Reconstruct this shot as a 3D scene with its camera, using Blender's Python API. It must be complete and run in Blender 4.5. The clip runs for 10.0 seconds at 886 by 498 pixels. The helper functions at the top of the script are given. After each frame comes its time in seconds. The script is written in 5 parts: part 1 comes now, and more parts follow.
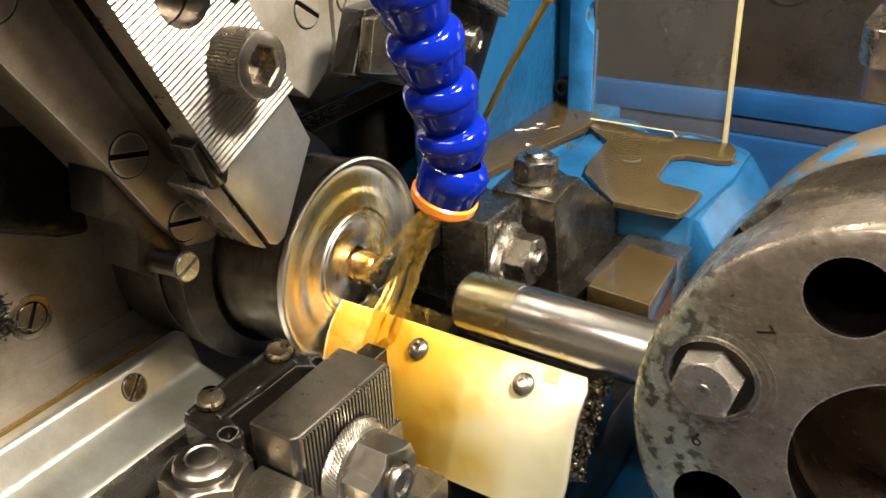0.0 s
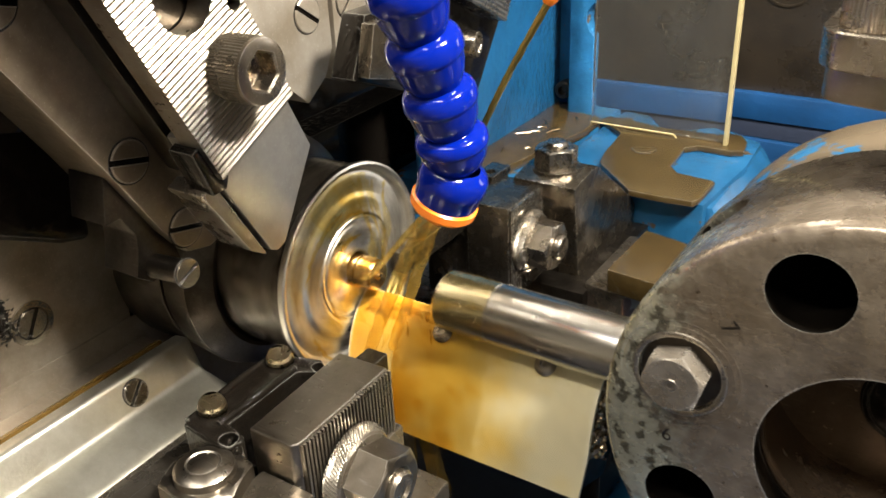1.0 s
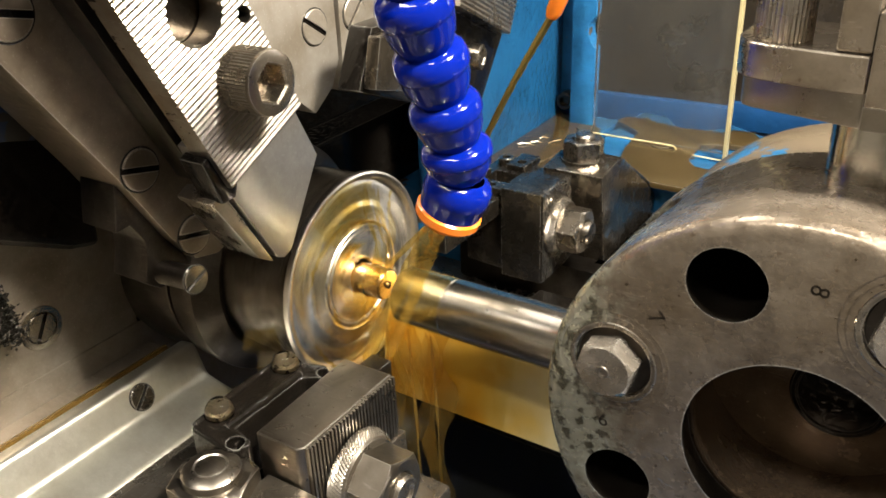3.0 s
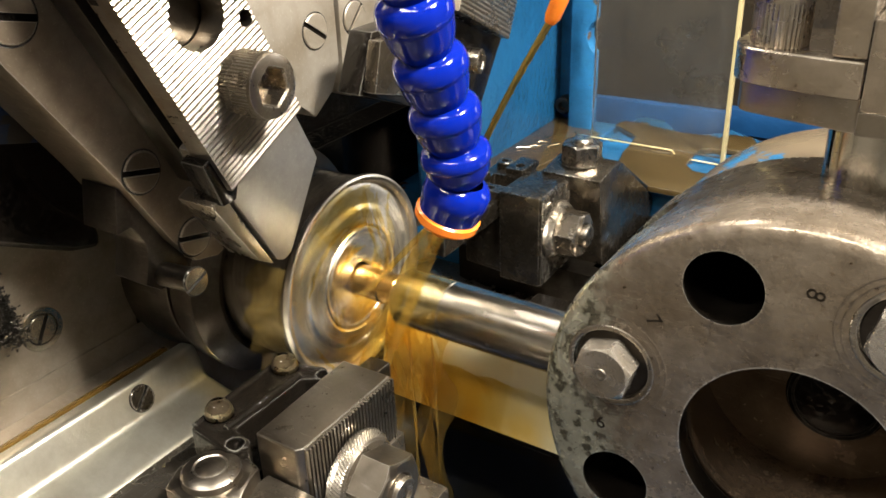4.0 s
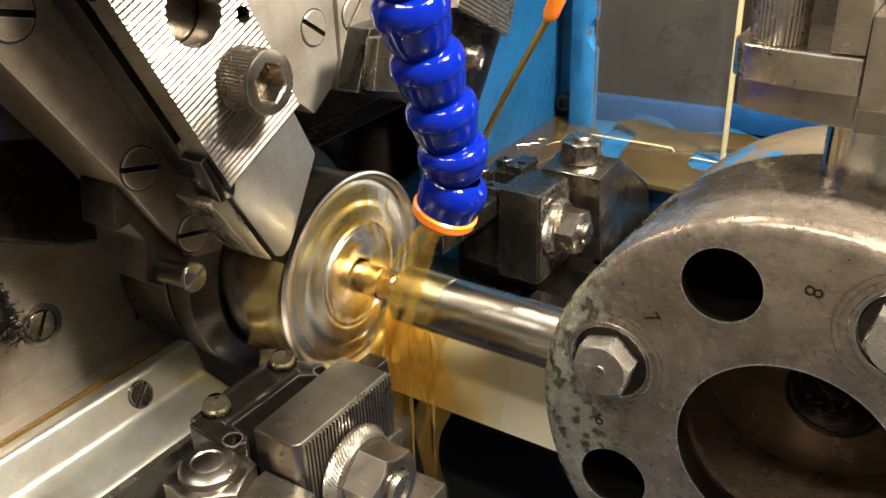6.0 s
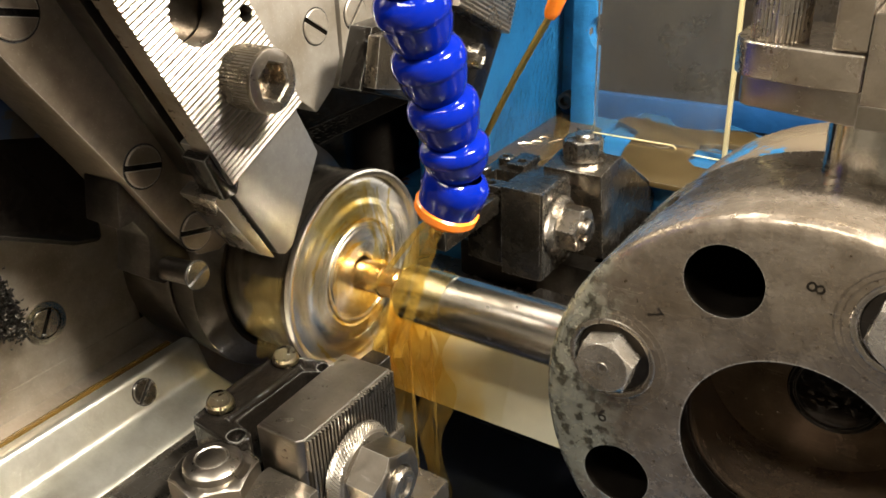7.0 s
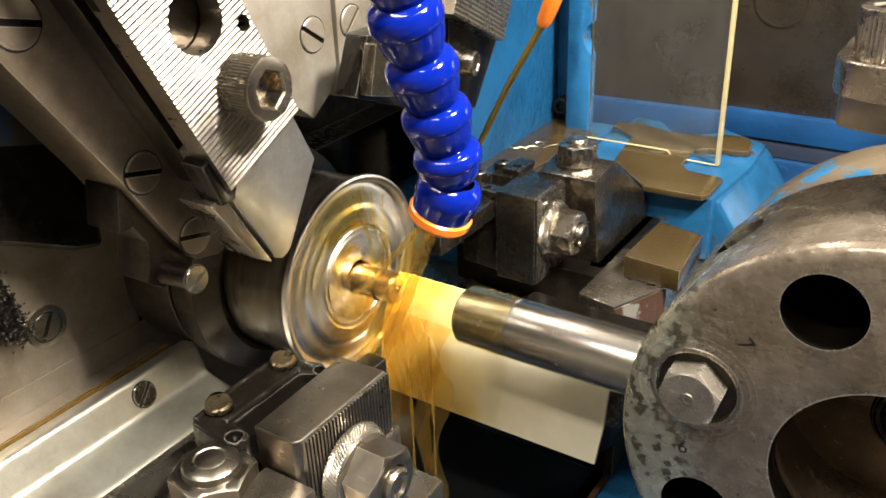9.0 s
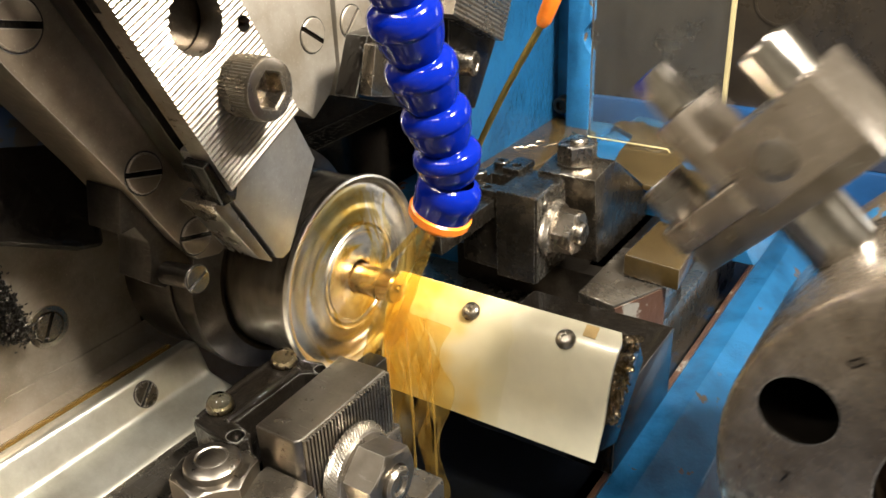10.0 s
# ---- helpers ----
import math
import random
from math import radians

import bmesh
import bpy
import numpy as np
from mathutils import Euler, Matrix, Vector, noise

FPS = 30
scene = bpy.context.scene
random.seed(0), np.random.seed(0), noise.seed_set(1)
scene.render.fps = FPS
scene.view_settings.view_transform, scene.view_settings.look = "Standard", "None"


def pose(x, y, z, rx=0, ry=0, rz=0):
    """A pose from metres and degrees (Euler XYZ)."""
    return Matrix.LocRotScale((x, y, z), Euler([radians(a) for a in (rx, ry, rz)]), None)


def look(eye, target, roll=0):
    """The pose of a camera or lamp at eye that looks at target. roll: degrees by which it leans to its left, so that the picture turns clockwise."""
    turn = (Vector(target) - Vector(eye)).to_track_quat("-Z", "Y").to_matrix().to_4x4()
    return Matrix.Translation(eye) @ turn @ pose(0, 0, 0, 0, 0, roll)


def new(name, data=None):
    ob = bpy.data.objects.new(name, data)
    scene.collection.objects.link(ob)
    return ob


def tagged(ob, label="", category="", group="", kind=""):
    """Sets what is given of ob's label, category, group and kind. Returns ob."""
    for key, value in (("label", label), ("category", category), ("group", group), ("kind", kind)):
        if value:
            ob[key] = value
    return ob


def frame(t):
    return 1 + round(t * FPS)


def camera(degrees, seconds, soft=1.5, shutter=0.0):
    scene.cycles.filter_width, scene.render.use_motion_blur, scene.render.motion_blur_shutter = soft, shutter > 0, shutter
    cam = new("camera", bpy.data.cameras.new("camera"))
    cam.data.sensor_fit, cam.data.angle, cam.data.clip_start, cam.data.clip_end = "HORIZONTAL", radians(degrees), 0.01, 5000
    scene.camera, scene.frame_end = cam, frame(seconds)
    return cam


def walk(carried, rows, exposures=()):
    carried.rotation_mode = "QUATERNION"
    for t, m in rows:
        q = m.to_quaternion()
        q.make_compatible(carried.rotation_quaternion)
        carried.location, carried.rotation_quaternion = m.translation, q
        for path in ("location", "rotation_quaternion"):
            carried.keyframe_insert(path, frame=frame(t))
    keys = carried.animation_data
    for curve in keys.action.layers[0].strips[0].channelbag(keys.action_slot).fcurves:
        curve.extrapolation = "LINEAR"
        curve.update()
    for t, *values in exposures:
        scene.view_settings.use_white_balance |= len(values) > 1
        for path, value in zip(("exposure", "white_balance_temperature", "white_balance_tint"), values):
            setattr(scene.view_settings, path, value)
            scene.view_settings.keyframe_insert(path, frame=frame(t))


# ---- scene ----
from math import cos, sin, pi, hypot

cam = camera(54.307, 10.0, soft=1.6, shutter=0.85)

PATH = [
    (0, pose(0.1841, -0.2129, 0.1516, 62.396, 2.272, 32.791)),
    (0.5, pose(0.1843, -0.2121, 0.1512, 62.417, 2.436, 32.779)),
    (1, pose(0.1843, -0.2122, 0.1526, 62.484, 2.479, 32.823)),
    (1.5, pose(0.1848, -0.2128, 0.1519, 62.553, 2.424, 32.858)),
    (2, pose(0.1855, -0.2129, 0.1535, 62.658, 2.325, 32.829)),
    (2.5, pose(0.1856, -0.2146, 0.1545, 62.835, 2.232, 32.944)),
    (4, pose(0.1867, -0.2179, 0.1557, 63.273, 1.912, 33.010)),
    (4.5, pose(0.1872, -0.2173, 0.1549, 63.139, 1.868, 33.071)),
    (5, pose(0.1876, -0.2176, 0.1558, 63.067, 1.768, 33.169)),
    (5.5, pose(0.1879, -0.2175, 0.1552, 63.201, 1.822, 33.153)),
    (7, pose(0.1891, -0.2186, 0.1553, 63.120, 2.107, 33.283)),
    (7.5, pose(0.1900, -0.2198, 0.1565, 63.145, 2.100, 33.371)),
    (8, pose(0.1917, -0.2210, 0.1577, 63.180, 2.065, 33.302)),
    (8.5, pose(0.1921, -0.2215, 0.1579, 63.316, 2.090, 33.277)),
    (9, pose(0.1928, -0.2213, 0.1577, 63.346, 2.153, 33.206)),
    (9.5, pose(0.1933, -0.2214, 0.1576, 63.346, 2.312, 33.210)),
    (10, pose(0.1935, -0.2218, 0.1582, 63.293, 2.314, 33.198)),
]
walk(cam, PATH, exposures=[(0, 0.62), (10, 0.70)])

# ------------------------------------------------------------------ light
world = bpy.data.worlds.new("world")
scene.world = world
world.use_nodes = True
world.node_tree.nodes["Background"].inputs[0].default_value = (0.9, 0.93, 1.0, 1)
world.node_tree.nodes["Background"].inputs[1].default_value = 0.12


def area_lamp(name, eye, target, w, h, watts, colour):
    d = bpy.data.lights.new(name, "AREA")
    d.shape, d.size, d.size_y, d.energy, d.color = "RECTANGLE", w, h, watts, colour
    ob = new(name, d)
    ob.matrix_world = look(eye, target)
    return ob


area_lamp("machine_light", (0.42, -0.035, 0.52), (0.05, 0.0, 0.0), 0.12, 0.08, 11.6, (1.0, 0.92, 0.80))
# assumed fluorescent strips under the workshop ceiling, unseen, and a fill at the back
area_lamp("strip_light", (-0.10, -1.10, 1.80), (-0.10, -1.10, 0.0), 1.3, 0.16, 23.0, (1.0, 0.93, 0.82))
area_lamp("strip_light", (1.20, -0.10, 1.80), (1.20, -0.10, 0.0), 0.16, 1.3, 9.0, (1.0, 0.93, 0.82))
area_lamp("strip_light", (-0.90, 0.50, 1.80), (-0.90, 0.50, 0.0), 0.16, 1.3, 13.0, (1.0, 0.93, 0.82))
# added fill lamp at the back, with no window or fitting behind it
area_lamp("window_light", (2.05, 2.90, 0.55), (0.0, 0.0, 0.1), 0.8, 1.1, 12.0, (1.0, 0.96, 0.90))

# ------------------------------------------------------------------ materials


def material(name):
    m = bpy.data.materials.new(name)
    m.use_nodes = True
    return m, m.node_tree.nodes, m.node_tree.links, m.node_tree.nodes["Principled BSDF"]


def noise_node(nodes, links, scale, detail=4.0, rough=0.6, stretch=None):
    tc = nodes.new("ShaderNodeTexCoord")
    n = nodes.new("ShaderNodeTexNoise")
    n.inputs["Scale"].default_value = scale
    n.inputs["Detail"].default_value = detail
    n.inputs["Roughness"].default_value = rough
    if stretch:
        mp = nodes.new("ShaderNodeMapping")
        mp.inputs["Scale"].default_value = stretch
        links.new(tc.outputs["Object"], mp.inputs["Vector"])
        links.new(mp.outputs["Vector"], n.inputs["Vector"])
    else:
        links.new(tc.outputs["Object"], n.inputs["Vector"])
    return n


def ramp(nodes, links, src, stops):
    r = nodes.new("ShaderNodeValToRGB")
    els = r.color_ramp.elements
    while len(els) < len(stops):
        els.new(0.5)
    for e, (p, c) in zip(els, stops):
        e.position = p
        e.color = (*c, 1) if len(c) == 3 else c
    links.new(src, r.inputs["Fac"])
    return r


def add_bump(nodes, links, bsdf, src, strength, dist):
    b = nodes.new("ShaderNodeBump")
    b.inputs["Strength"].default_value = strength
    b.inputs["Distance"].default_value = dist
    links.new(src, b.inputs["Height"])
    links.new(b.outputs["Normal"], bsdf.inputs["Normal"])


def metal(name, light, dark, rough=(0.22, 0.45), scale=200.0, stretch=None, bump=0.12, metallic=1.0, fine=1400.0, coat=0.0, spots=0.0, wet=0.0, edge=0.0, stain=1.0):
    """Oily, worn metal: two tones, fine speckle, smudged gloss, fine grain."""
    m, nodes, links, b = material(name)
    n = noise_node(nodes, links, scale, 6.0, 0.75)
    c = ramp(nodes, links, n.outputs["Fac"], [(0.26, dark), (0.72, light)])
    big = noise_node(nodes, links, scale * 0.18, 3.0, 0.5)
    tone = ramp(nodes, links, big.outputs["Fac"], [(0.30, tuple(1 - stain * (1 - x) for x in (0.66, 0.60, 0.51))), (0.50, tuple(1 - stain * (1 - x) for x in (0.90, 0.87, 0.82))), (0.72, (1.06, 1.05, 1.04))])
    mul = nodes.new("ShaderNodeMixRGB")
    mul.blend_type, mul.inputs["Fac"].default_value = "MULTIPLY", 1.0
    links.new(c.outputs["Color"], mul.inputs["Color1"])
    links.new(tone.outputs["Color"], mul.inputs["Color2"])
    out = mul.outputs["Color"]
    if spots:
        sp = noise_node(nodes, links, scale * 2.6, 3.0, 0.5)
        k = ramp(nodes, links, sp.outputs["Fac"], [(spots, (1, 1, 1)), (spots + 0.06, (0.55, 0.49, 0.42))])
        mu2 = nodes.new("ShaderNodeMixRGB")
        mu2.blend_type, mu2.inputs["Fac"].default_value = "MULTIPLY", 1.0
        links.new(out, mu2.inputs["Color1"])
        links.new(k.outputs["Color"], mu2.inputs["Color2"])
        out = mu2.outputs["Color"]
    if edge:
        # edges lightened in colour: rubbed metal, and the light that edges catch
        bv = nodes.new("ShaderNodeBevel")
        bv.samples = 4
        bv.inputs["Radius"].default_value = 0.0006
        geo = nodes.new("ShaderNodeNewGeometry")
        dot = nodes.new("ShaderNodeVectorMath")
        dot.operation = "DOT_PRODUCT"
        links.new(bv.outputs["Normal"], dot.inputs[0])
        links.new(geo.outputs["Normal"], dot.inputs[1])
        edge_light = ramp(nodes, links, dot.outputs["Value"], [(0.90, (edge,) * 3), (0.985, (0, 0, 0))])
        mu3 = nodes.new("ShaderNodeMixRGB")
        links.new(edge_light.outputs["Color"], mu3.inputs["Fac"])
        links.new(out, mu3.inputs["Color1"])
        mu3.inputs["Color2"].default_value = (0.80, 0.77, 0.70, 1)
        out = mu3.outputs["Color"]
    links.new(out, b.inputs["Base Color"])
    g = noise_node(nodes, links, scale * 0.7, 6.0, 0.7)
    r = ramp(nodes, links, g.outputs["Fac"], [(0.2, (rough[0],) * 3), (0.8, (rough[1],) * 3)])
    links.new(r.outputs["Color"], b.inputs["Roughness"])
    b.inputs["Metallic"].default_value = metallic
    f = noise_node(nodes, links, fine, 3.0, 0.6, stretch)
    # thin handling scratches
    sc = noise_node(nodes, links, 90, 2.0, 0.5, (1.0, 14.0, 9.0))
    cutm = ramp(nodes, links, sc.outputs["Fac"], [(0.655, (0, 0, 0)), (0.675, (0.35,) * 3), (0.70, (0, 0, 0))])
    mx = nodes.new("ShaderNodeMixRGB")
    links.new(cutm.outputs["Color"], mx.inputs["Fac"])
    links.new(out, mx.inputs["Color1"])
    mx.inputs["Color2"].default_value = (*(min(1.0, x * 1.7) for x in light), 1)
    links.new(mx.outputs["Color"], b.inputs["Base Color"])
    add_bump(nodes, links, b, f.outputs["Fac"], bump, 0.0004)
    if coat:
        b.inputs["Coat Weight"].default_value = coat
        b.inputs["Coat Roughness"].default_value = 0.06
        b.inputs["Coat Tint"].default_value = (1.0, 0.93, 0.75, 1)
    if wet:
        # beads of oil under a clear coat
        v = noise_node(nodes, links, 420, 2.0, 0.5)
        bead = ramp(nodes, links, v.outputs["Fac"], [(0.54, (0, 0, 0)), (0.70, (1, 1, 1))])
        bp = nodes.new("ShaderNodeBump")
        bp.inputs["Strength"].default_value, bp.inputs["Distance"].default_value = 0.35, 0.0009
        links.new(bead.outputs["Color"], bp.inputs["Height"])
        links.new(bp.outputs["Normal"], b.inputs["Coat Normal"])
        b.inputs["Coat Weight"].default_value = wet
        b.inputs["Coat Roughness"].default_value = 0.05
        b.inputs["Coat IOR"].default_value = 1.45
    return m


def plain(name, colour, rough=0.4, metallic=0.0, trans=0.0, ior=1.45, bump=0.0, scale=200.0, coat=0.0):
    m, nodes, links, b = material(name)
    n = noise_node(nodes, links, scale, 4.0)
    lo = tuple(x * 0.82 for x in colour)
    c = ramp(nodes, links, n.outputs["Fac"], [(0.3, lo), (0.7, colour)])
    links.new(c.outputs["Color"], b.inputs["Base Color"])
    b.inputs["Roughness"].default_value = rough
    b.inputs["Metallic"].default_value = metallic
    b.inputs["Transmission Weight"].default_value = trans
    b.inputs["IOR"].default_value = ior
    b.inputs["Coat Weight"].default_value = coat
    if bump:
        add_bump(nodes, links, b, n.outputs["Fac"], bump, 0.001)
    return m


def chipped_paint(name, paint, under, amount=0.60, rough=0.25, scale=38.0, bump=0.25):
    """Glossy machine paint with chips, grime and oil."""
    m, nodes, links, b = material(name)
    n = noise_node(nodes, links, scale, 8.0, 0.62)
    chip = ramp(nodes, links, n.outputs["Fac"], [(amount, (0, 0, 0)), (amount + 0.015, (1, 1, 1))])
    tone = noise_node(nodes, links, scale * 0.5, 5.0, 0.6)
    p = ramp(nodes, links, tone.outputs["Fac"], [(0.3, tuple(x * 0.55 for x in paint)), (0.6, paint)])
    mix = nodes.new("ShaderNodeMixRGB")
    links.new(chip.outputs["Color"], mix.inputs["Fac"])
    links.new(p.outputs["Color"], mix.inputs["Color1"])
    mix.inputs["Color2"].default_value = (*under, 1)
    links.new(mix.outputs["Color"], b.inputs["Base Color"])
    b.inputs["Roughness"].default_value = rough
    w = noise_node(nodes, links, scale * 6, 4.0, 0.6)
    add_bump(nodes, links, b, w.outputs["Fac"], bump, 0.0012)
    return m


STEEL = metal("worn_steel", (0.48, 0.455, 0.42), (0.39, 0.365, 0.33), (0.20, 0.34), 260, bump=0.08)
STEEL_OILY = metal("oily_steel", (0.40, 0.37, 0.33), (0.27, 0.245, 0.21), (0.20, 0.36), 160, metallic=0.95, bump=0.06, wet=0.3, edge=0.5)
STEEL_REAR = metal("dark_oiled_steel", (0.18, 0.16, 0.132), (0.095, 0.082, 0.066), (0.20, 0.34), 180, metallic=0.95, bump=0.05, wet=0.3, edge=0.8)
STEEL_BRIGHT = metal("bright_steel", (0.64, 0.625, 0.59), (0.50, 0.48, 0.44), (0.10, 0.20), 260, bump=0.06)
STEEL_TURNED = metal("turned_steel", (0.74, 0.725, 0.68), (0.66, 0.64, 0.59), (0.24, 0.31), 200, bump=0.03, stain=0.3)
turned = STEEL_TURNED.node_tree.nodes["Principled BSDF"]
tangent = STEEL_TURNED.node_tree.nodes.new("ShaderNodeTangent")
tangent.direction_type, tangent.axis = "RADIAL", "X"
STEEL_TURNED.node_tree.links.new(tangent.outputs["Tangent"], turned.inputs["Tangent"])
turned.inputs["Anisotropic"].default_value = 0.75
# near black: black steel parts, and the shade painted into holes and hollows
BLACK_AND_SHADE = metal("black_steel_and_shade", (0.0085, 0.0072, 0.006), (0.004, 0.0034, 0.0028), (0.10, 0.24), 200, metallic=0.0, bump=0.06, wet=0.3, edge=0.12)
BLACK_AND_SHADE.node_tree.nodes["Principled BSDF"].inputs["Specular IOR Level"].default_value = 0.10
STEEL_DARK = metal("dark_grimy_iron", (0.085, 0.076, 0.066), (0.035, 0.03, 0.026), (0.28, 0.48), 140, wet=0.2)
def cast_material():
    """Worn turret steel: fine grain, grey-green stain towards one side with dark pits in it."""
    m = metal("cast_turret_steel", (0.33, 0.285, 0.235), (0.15, 0.122, 0.092), (0.15, 0.38), 190, metallic=0.65, fine=520.0, bump=0.4, spots=0.66, wet=0.5, edge=0.5)
    nodes, links = m.node_tree.nodes, m.node_tree.links
    b = nodes["Principled BSDF"]
    base = b.inputs["Base Color"].links[0].from_socket
    tc = nodes.new("ShaderNodeTexCoord")
    xyz = nodes.new("ShaderNodeSeparateXYZ")
    links.new(tc.outputs["Object"], xyz.inputs["Vector"])
    grad = nodes.new("ShaderNodeMapRange")
    for i, v in enumerate((-0.022, -0.066, -0.35, 0.26)):
        grad.inputs[i + 1].default_value = v
    links.new(xyz.outputs["X"], grad.inputs["Value"])
    n = noise_node(nodes, links, 60, 8.0, 0.7)
    add = nodes.new("ShaderNodeMath")
    links.new(grad.outputs["Result"], add.inputs[0])
    links.new(n.outputs["Fac"], add.inputs[1])
    mask = ramp(nodes, links, add.outputs["Value"], [(0.42, (0, 0, 0)), (0.58, (0.85, 0.85, 0.85))])
    pits = noise_node(nodes, links, 300, 2.0, 0.4)
    green = ramp(nodes, links, pits.outputs["Fac"], [(0.37, (0.10, 0.10, 0.075)), (0.43, (0.42, 0.43, 0.35)), (0.8, (0.56, 0.56, 0.47))])
    mix = nodes.new("ShaderNodeMixRGB")
    links.new(mask.outputs["Color"], mix.inputs["Fac"])
    links.new(base, mix.inputs["Color1"])
    links.new(green.outputs["Color"], mix.inputs["Color2"])
    links.new(mix.outputs["Color"], b.inputs["Base Color"])
    return m


CAST = cast_material()
GROUND = metal("ground_steel", (0.90, 0.89, 0.80), (0.78, 0.77, 0.67), (0.27, 0.34), 420, metallic=0.95, bump=0.22, fine=800.0, wet=0.3, stain=0.5)
SATIN = metal("satin_steel", (0.37, 0.34, 0.30), (0.29, 0.262, 0.225), (0.24, 0.42), 260, bump=0.08, wet=0.45, edge=0.5)
BLADE = metal("ground_blade_steel", (0.45, 0.44, 0.415), (0.35, 0.34, 0.315), (0.28, 0.44), 260, metallic=0.92, bump=0.08, wet=0.35, edge=0.4, stain=0.4)
BLOCK = metal("grey_block_steel", (0.27, 0.25, 0.222), (0.21, 0.192, 0.168), (0.22, 0.40), 260, bump=0.06, wet=0.45, edge=0.6)
PATCH = chipped_paint("dim_blue_paint", (0.006, 0.022, 0.060), (0.02, 0.015, 0.01), 0.52, 0.4, 90.0)
HEAD = metal("grey_oily_face", (0.38, 0.34, 0.29), (0.28, 0.248, 0.208), (0.38, 0.52), 200, metallic=0.85, bump=0.06, wet=0.4)
ARM = metal("brown_tinted_steel", (0.28, 0.235, 0.185), (0.18, 0.15, 0.115), (0.34, 0.47), 160, metallic=0.8, bump=0.06, wet=0.4, edge=0.4)
PLATE = metal("plate_steel", (0.46, 0.435, 0.395), (0.37, 0.345, 0.305), (0.40, 0.53), 220, metallic=0.65, bump=0.08, wet=0.1)
BORE = metal("brown_oily_bore", (0.26, 0.19, 0.13), (0.10, 0.072, 0.05), (0.14, 0.34), 90, metallic=0.6, bump=0.12, wet=0.6)
KNEE = metal("brown_oiled_steel", (0.54, 0.48, 0.41), (0.36, 0.31, 0.25), (0.18, 0.34), 130, metallic=0.95, bump=0.05, spots=0.66, wet=0.35, edge=0.7)
BOLT = metal("worn_bolt_steel", (0.52, 0.49, 0.45), (0.36, 0.335, 0.30), (0.18, 0.34), 320, metallic=0.75, bump=0.14, wet=0.4, edge=0.7)
SERRATED = metal("serrated_steel", (0.42, 0.40, 0.365), (0.30, 0.28, 0.245), (0.24, 0.36), 300, bump=0.1)
BRASS = metal("brass", (0.80, 0.57, 0.26), (0.62, 0.41, 0.15), (0.14, 0.28), 200, coat=0.5)
CREAM = plain("cream_plate", (0.82, 0.77, 0.58), 0.25, 0.12, scale=40, coat=0.5)
BLUE = chipped_paint("blue_machine_paint", (0.013, 0.090, 0.21), (0.06, 0.045, 0.03), 0.645, 0.20, 110.0)
BLUE_CLEAN = chipped_paint("blue_wet_paint", (0.011, 0.082, 0.20), (0.05, 0.038, 0.025), 0.70, 0.08, 45, 0.55)
HOUSING = chipped_paint("blue_flaked_housing", (0.03, 0.19, 0.42), (0.115, 0.09, 0.06), 0.40, 0.22, 40.0, 0.1)
BLUE_WORN = chipped_paint("blue_worn_paint", (0.014, 0.095, 0.22), (0.07, 0.05, 0.032), 0.60, 0.18, 60.0)
BLUE_FAR = chipped_paint("blue_far_paint", (0.006, 0.052, 0.16), (0.05, 0.05, 0.05), 0.78, 0.4)
GRIME = metal("oily_brown_cover", (0.062, 0.043, 0.016), (0.034, 0.023, 0.009), (0.12, 0.28), 70, metallic=0.0, wet=0.35, edge=0.12)
DARK = plain("dark_sump_and_gaps", (0.026, 0.034, 0.058), 0.35, 0.0, coat=0.2)
WINDOW = metal("dark_window", (0.034, 0.027, 0.019), (0.012, 0.010, 0.008), (0.16, 0.42), 30, metallic=0.0, bump=0.02)
HOSE = plain("blue_plastic", (0.0008, 0.010, 0.21), 0.07, coat=0.0, scale=60)
HOSE.node_tree.nodes["Principled BSDF"].inputs["Specular IOR Level"].default_value = 0.4
TOOL = metal("satin_tool_steel", (0.56, 0.54, 0.50), (0.46, 0.44, 0.40), (0.20, 0.30), 300, spots=0.74, bump=0.06, stain=0.4)
BLOB = plain("oil_blob", (0.90, 0.80, 0.56), 0.03, trans=1.0, ior=1.36)
TAPE = plain("amber_tape", (0.58, 0.40, 0.16), 0.3, coat=0.4)
SEAM = plain("amber_oil_seam", (0.10, 0.058, 0.014), 0.08, coat=0.5)
OLIVE = plain("olive_coolant", (0.50, 0.36, 0.09), 0.08, trans=0.5, ior=1.4)
ORANGE = plain("orange_plastic", (0.95, 0.24, 0.02), 0.25, coat=0.3)
WALL = plain("workshop_wall", (0.62, 0.59, 0.53), 0.8, scale=3)
WHITE = plain("white_ceiling", (0.82, 0.80, 0.76), 0.8, scale=3)
SHAVING = metal("bright_shavings", (0.80, 0.72, 0.58), (0.40, 0.32, 0.22), (0.12, 0.3), 300)
CHIPS = metal("black_swarf", (0.08, 0.075, 0.07), (0.02, 0.02, 0.02), (0.2, 0.5), 120)
BROWN = chipped_paint("brown_primer", (0.060, 0.030, 0.018), (0.17, 0.16, 0.14), 0.60, 0.4, 60)
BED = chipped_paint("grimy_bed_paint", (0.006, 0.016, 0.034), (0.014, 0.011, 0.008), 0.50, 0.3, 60)


